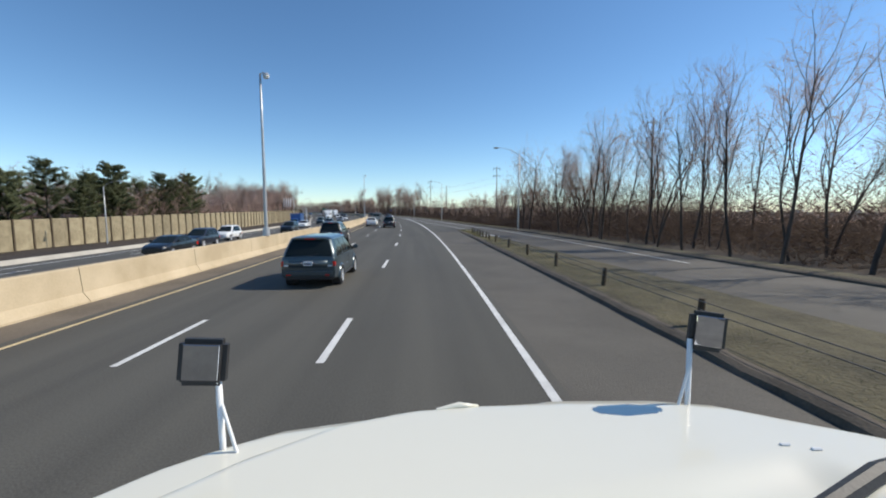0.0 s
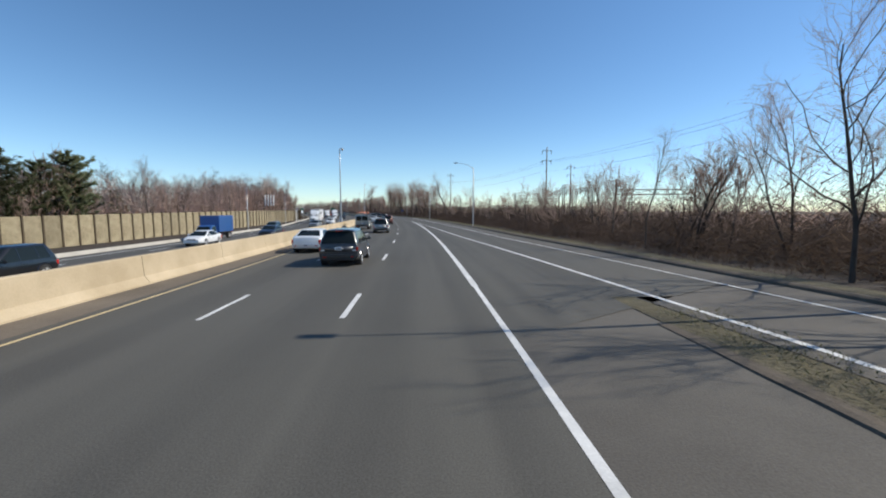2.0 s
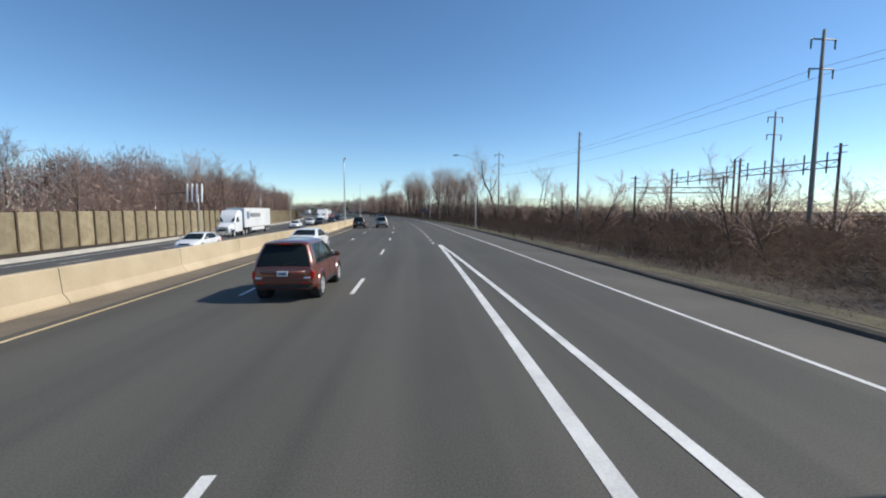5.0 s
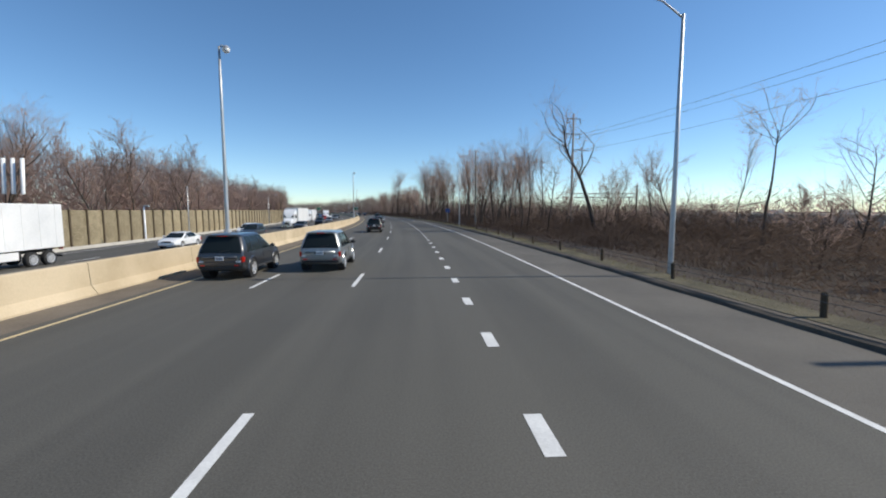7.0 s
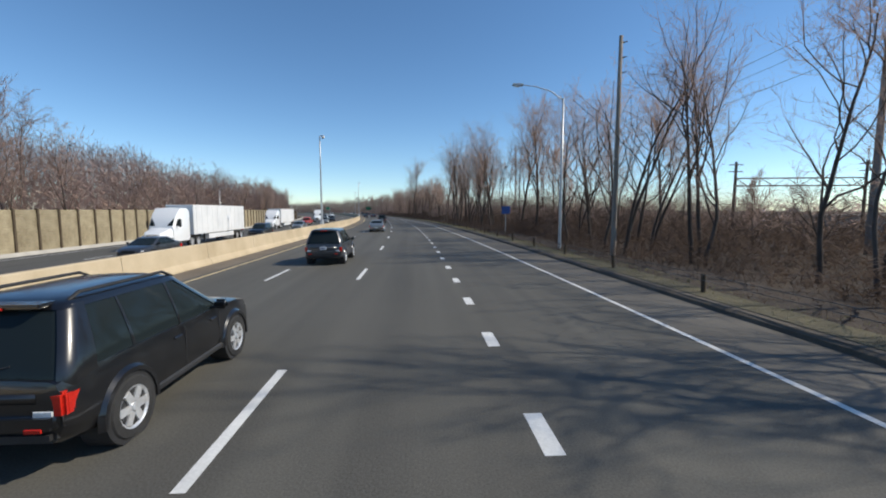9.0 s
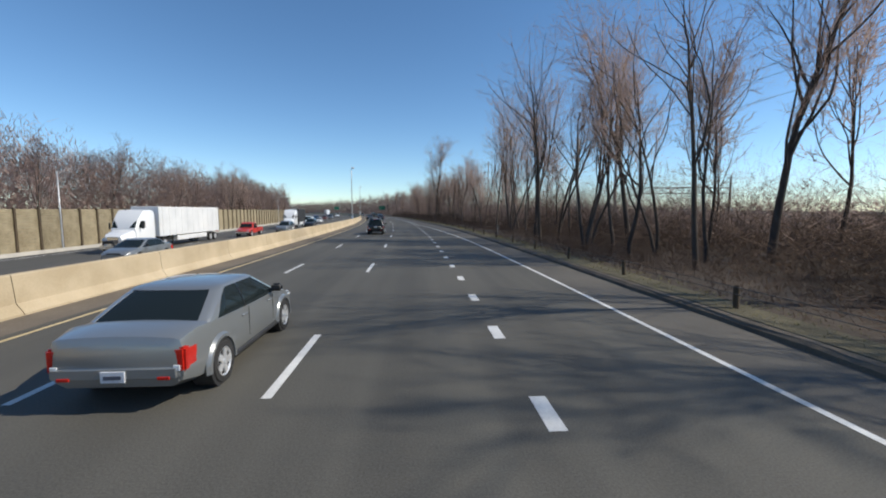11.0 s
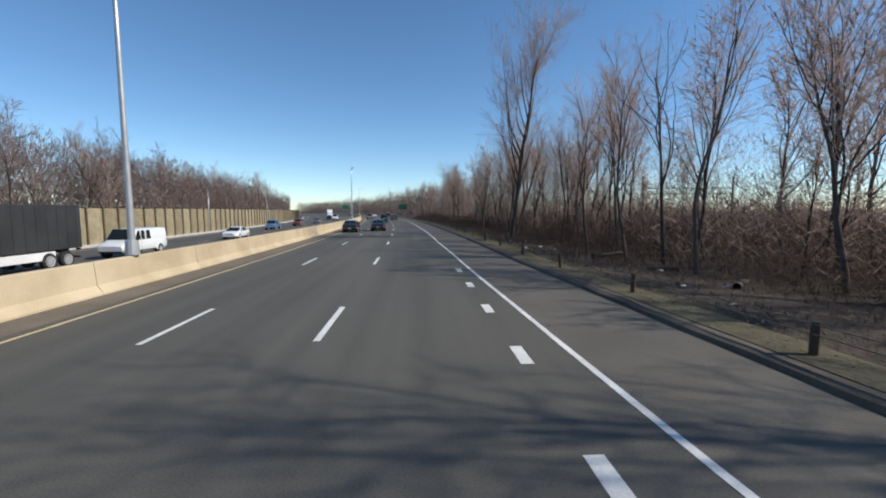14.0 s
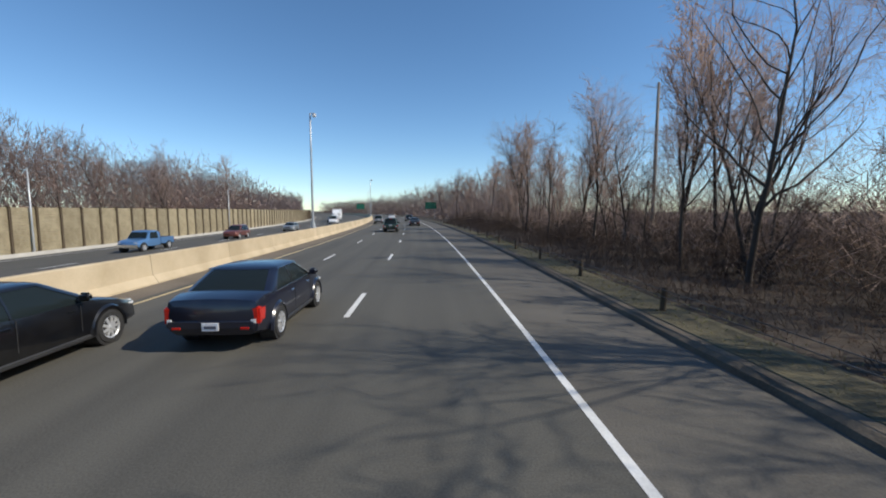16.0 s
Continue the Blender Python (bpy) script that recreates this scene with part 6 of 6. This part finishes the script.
def work_truck(m, label, color, box_h, bed):
    """A pickup or a box truck: cab, bed or box, wheels."""
    e = thing("pickup_truck" if not box_h else "box_truck", label, "truck", OPP, m=m)
    col = PAINTS[color]
    L = bed + 3.3
    if box_h:
        part("cargo_box", box((2.3, bed, box_h), (0, bed / 2, 0.95 + box_h / 2), 0.03, 1), col, e)
    else:
        part("bed", box((1.9, bed, 0.62), (0, bed / 2, 0.85), 0.05), col, e)
        part("bed_floor", box((1.6, bed - 0.3, 0.1), (0, bed / 2, 1.13)), PLASTIC, e)
        part("load", box((0.9, 0.8, 0.5), (0.1, bed - 0.6, 1.42), 0.08), PAINTS["blue"], e)
    rings = [(0.05, 0.93, 0.5, 1.75), (0.4, 0.95, 0.45, 1.9), (1.2, 0.95, 0.45, 1.88), (1.5, 0.94, 0.45, 1.7), (1.95, 0.92, 0.45, 1.18), (2.7, 0.9, 0.45, 1.1), (3.2, 0.85, 0.45, 0.98), (3.3, 0.75, 0.5, 0.8)]
    part("cab", loft([ring_of([(0, bed + y, zl), (w, bed + y, zl), (w, bed + y, min(zt - 0.1, 1.08)), (w * 0.84 if zt > 1.3 else w * 0.95, bed + y, zt - 0.04), (0, bed + y, zt)]) for y, w, zl, zt in rings]), col, e, smooth=True)
    pane("windscreen", [(-0.78, bed + 1.93, 1.22), (0.78, bed + 1.93, 1.22), (0.68, bed + 1.54, 1.7), (-0.68, bed + 1.54, 1.7)], e, out=(0, 1, 1), t=0.03)
    for sg in (1, -1):
        pane("window", [(sg * 0.945, bed + 0.4, 1.12), (sg * 0.935, bed + 1.6, 1.12), (sg * 0.85, bed + 1.35, 1.7), (sg * 0.85, bed + 0.45, 1.75)], e, out=(sg, 0, 0), t=0.02)
        part("headlamp", box((0.3, 0.15, 0.18), (sg * 0.68, bed + 3.2, 0.82), 0.04), HEAD_GLASS, e)
        part("tail_lamp", box((0.14, 0.06, 0.3), (sg * 0.88, 0.0, 0.95), 0.02, 1), TAIL_RED, e)
        for y in (0.9, bed + 2.5):
            bm = bmesh.new()
            bmesh.ops.create_cone(bm, cap_ends=True, segments=24, radius1=0.46, radius2=0.46, depth=0.3, matrix=Matrix.Translation((sg * 0.80, y, 0.4)) @ Matrix.Rotation(math.pi / 2, 4, "Y"))
            part("wheel_arch", bm, PLASTIC, e)
            wheel_at(e, sg * 0.965, y, 0.39, 0.24, ALLOY, 6)
    part("bumper", box((1.8, 0.16, 0.24), (0, bed + 3.28, 0.55), 0.05), CHROME, e)
    part("bumper", box((1.8, 0.14, 0.2), (0, -0.03, 0.6), 0.04), CHROME, e)
    part("chassis", box((1.0, L - 0.6, 0.25), (0, L / 2, 0.5)), PLASTIC, e)


work_truck(far_pose(316, -20.3, 5.6), "bright red work truck with a loaded bed", "red", 0, 2.3)
work_truck(far_pose(413, -24, 5.5), "light blue pickup truck before the noise wall", "sky", 0, 2.2)
work_truck(far_pose(98, -24, 7.8), "blue box truck on the opposite carriageway", "blue", 2.1, 4.5)


# ---- the white truck's front end, where the drive begins ----
hood_edge = ramp_of([(-1.05, 0.50), (-0.84, 0.84), (-0.707, 1.01), (-0.606, 1.097), (-0.48, 1.178), (-0.256, 1.241), (0.1, 1.29), (0.4, 1.315), (0.69, 1.318), (0.875, 1.286), (1.027, 1.2), (1.16, 1.13), (1.35, 1.02), (1.55, 0.80)])
hood_ridge = ramp_of([(-1.05, 0.42), (-0.9, 0.55), (-0.605, 0.837), (-0.49, 0.962), (-0.304, 1.12), (-0.08, 1.215), (0.121, 1.262), (0.3, 1.30), (0.5, 1.50), (1.6, 1.6)])
hood_crease = ramp_of([(-0.5, 0.70), (0.12, 0.837), (0.56, 0.929), (0.89, 1.017), (1.6, 1.2)])


def step(x):
    x = max(0.0, min(1.0, x))
    return x * x * (3 - 2 * x)


def hood_z(x, y):
    """A domed centre panel inside a raised ridge, with a shallow hollow on its right."""
    z = 2.035 + 0.028 * step((hood_ridge(x) - y) / 0.05 + 0.5) - 0.02 * max(0.0, abs(x - 0.25) - 0.5) ** 2
    z += 0.010 * math.exp(-((hood_ridge(x) - y) / 0.016) ** 2) * step((0.35 - x) / 0.3)
    hollow = step((hood_crease(x) - y) / 0.14) * step((0.98 - x) / 0.14) * step((x + 0.05) / 0.4)
    return z - 0.022 * hollow


def truck_front():
    e = thing("truck_front", "off-white truck hood with fender mirrors", "truck")
    cream = PAINTS["cream"]
    xs = [-1.05 + 2.6 * i / 104 for i in range(105)]
    n = 64
    verts, faces = [], []
    for x in xs:
        for j in range(n):
            y = 0.30 + (hood_edge(x) - 0.30) * (j / (n - 1))
            verts.append((x, y, hood_z(x, y) - 0.025 * step((j - n + 6) / 6)))
        for out, down in ((0.018, 0.045), (0.03, 0.10), (0.045, 0.28), (0.05, 0.75)):
            side = -1 if x < -0.35 else 1 if x > 0.95 else 0
            verts.append((x + side * out, hood_edge(x) + out, hood_z(x, hood_edge(x)) - 0.02 - down))
    n += 4
    for i in range(len(xs) - 1):
        for j in range(n - 1):
            a = i * n + j
            faces.append((a, a + n, a + n + 1, a + 1))
    mesh_object("hood", verts, faces, cream, e, smooth=True)
    part("grille", box((1.0, 0.08, 0.7), (0.25, 1.33, 1.25), 0.04), CHROME, e)
    part("bumper", box((2.4, 0.3, 0.42), (0.25, 1.28, 0.55), 0.1, 3), cream, e)
    part("chassis", box((0.9, 1.2, 0.3), (0.25, 0.7, 0.7), 0.03), PLASTIC, e)
    w = Wood()
    w.tube([Vector((0.72, 0.77, 2.05)), Vector((1.0, 0.895, 2.07)), Vector((1.4, 1.03, 2.06))], [0.02, 0.024, 0.02], 8, True)
    mesh_object("wiper", w.v, w.f, PLASTIC, e)
    for x, y in ((0.89, 1.02), (0.955, 1.0)):
        part("hood_latch", box((0.028, 0.010, 0.007), (x, y, hood_z(x, y) + 0.002), 0.003, 1), LAMP_GLASS, e)
    w = Wood()
    w.tube([Vector((-0.02, 1.215, 2.06)), Vector((0.05, 1.235, 2.066)), Vector((0.11, 1.245, 2.058))], [0.006, 0.010, 0.005], 8, True)
    mesh_object("hood_vent", w.v, w.f, cream, e, smooth=True)
    for sg in (1, -1):
        part("fender", box((0.36, 0.9, 0.4), (0.25 + sg * 1.05, 0.62, 1.3), 0.16, 4), cream, e, smooth=True)
        part("headlamp", box((0.28, 0.2, 0.22), (0.25 + sg * 0.75, 1.22, 1.3), 0.06), HEAD_GLASS, e)
        wheel_at(e, 0.25 + sg * 1.18, 0.55, 0.5, 0.3, ALLOY, 10)
    # fender mirrors on bright stalks
    for x, y, z, wd, hg, foot, stalk, yaw in ((-0.632, 1.055, 2.274, 0.118, 0.122, 2.0, -0.592, 10), (0.832, 1.27, 2.292, 0.104, 0.122, 2.0, 0.785, -14)):
        turn = pose(0, 0, 0, -5, 5, yaw)
        m = part("mirror_housing", box((wd, 0.045, hg), (0, 0, 0), 0.013, 4), PLASTIC, e, "black fender mirror", True)
        m.matrix_basis = Matrix.Translation((x, y, z)) @ turn
        part("mirror_glass", box((wd * 0.74, 0.003, hg * 0.76), (0, -0.0222, 0.002), 0.0012, 1), MIRROR, m)
        w = Wood()
        w.tube([Vector((stalk, y, foot)), Vector((stalk - 0.004, y, z - hg * 0.2))], [0.0085, 0.0085], 8, True)
        sg = -1 if x < 0 else 1
        w.tube([Vector((stalk, y, z - hg * 0.9)), Vector((stalk - sg * 0.05, y - 0.02, foot + 0.02))], [0.005, 0.005], 6)
        mesh_object("mirror_stalk", w.v, w.f, LAMP_GLASS, e, smooth=True)
    e.matrix_basis = at_road(0.0, 1.86, 0, -2.3)
    return e


truck_front()
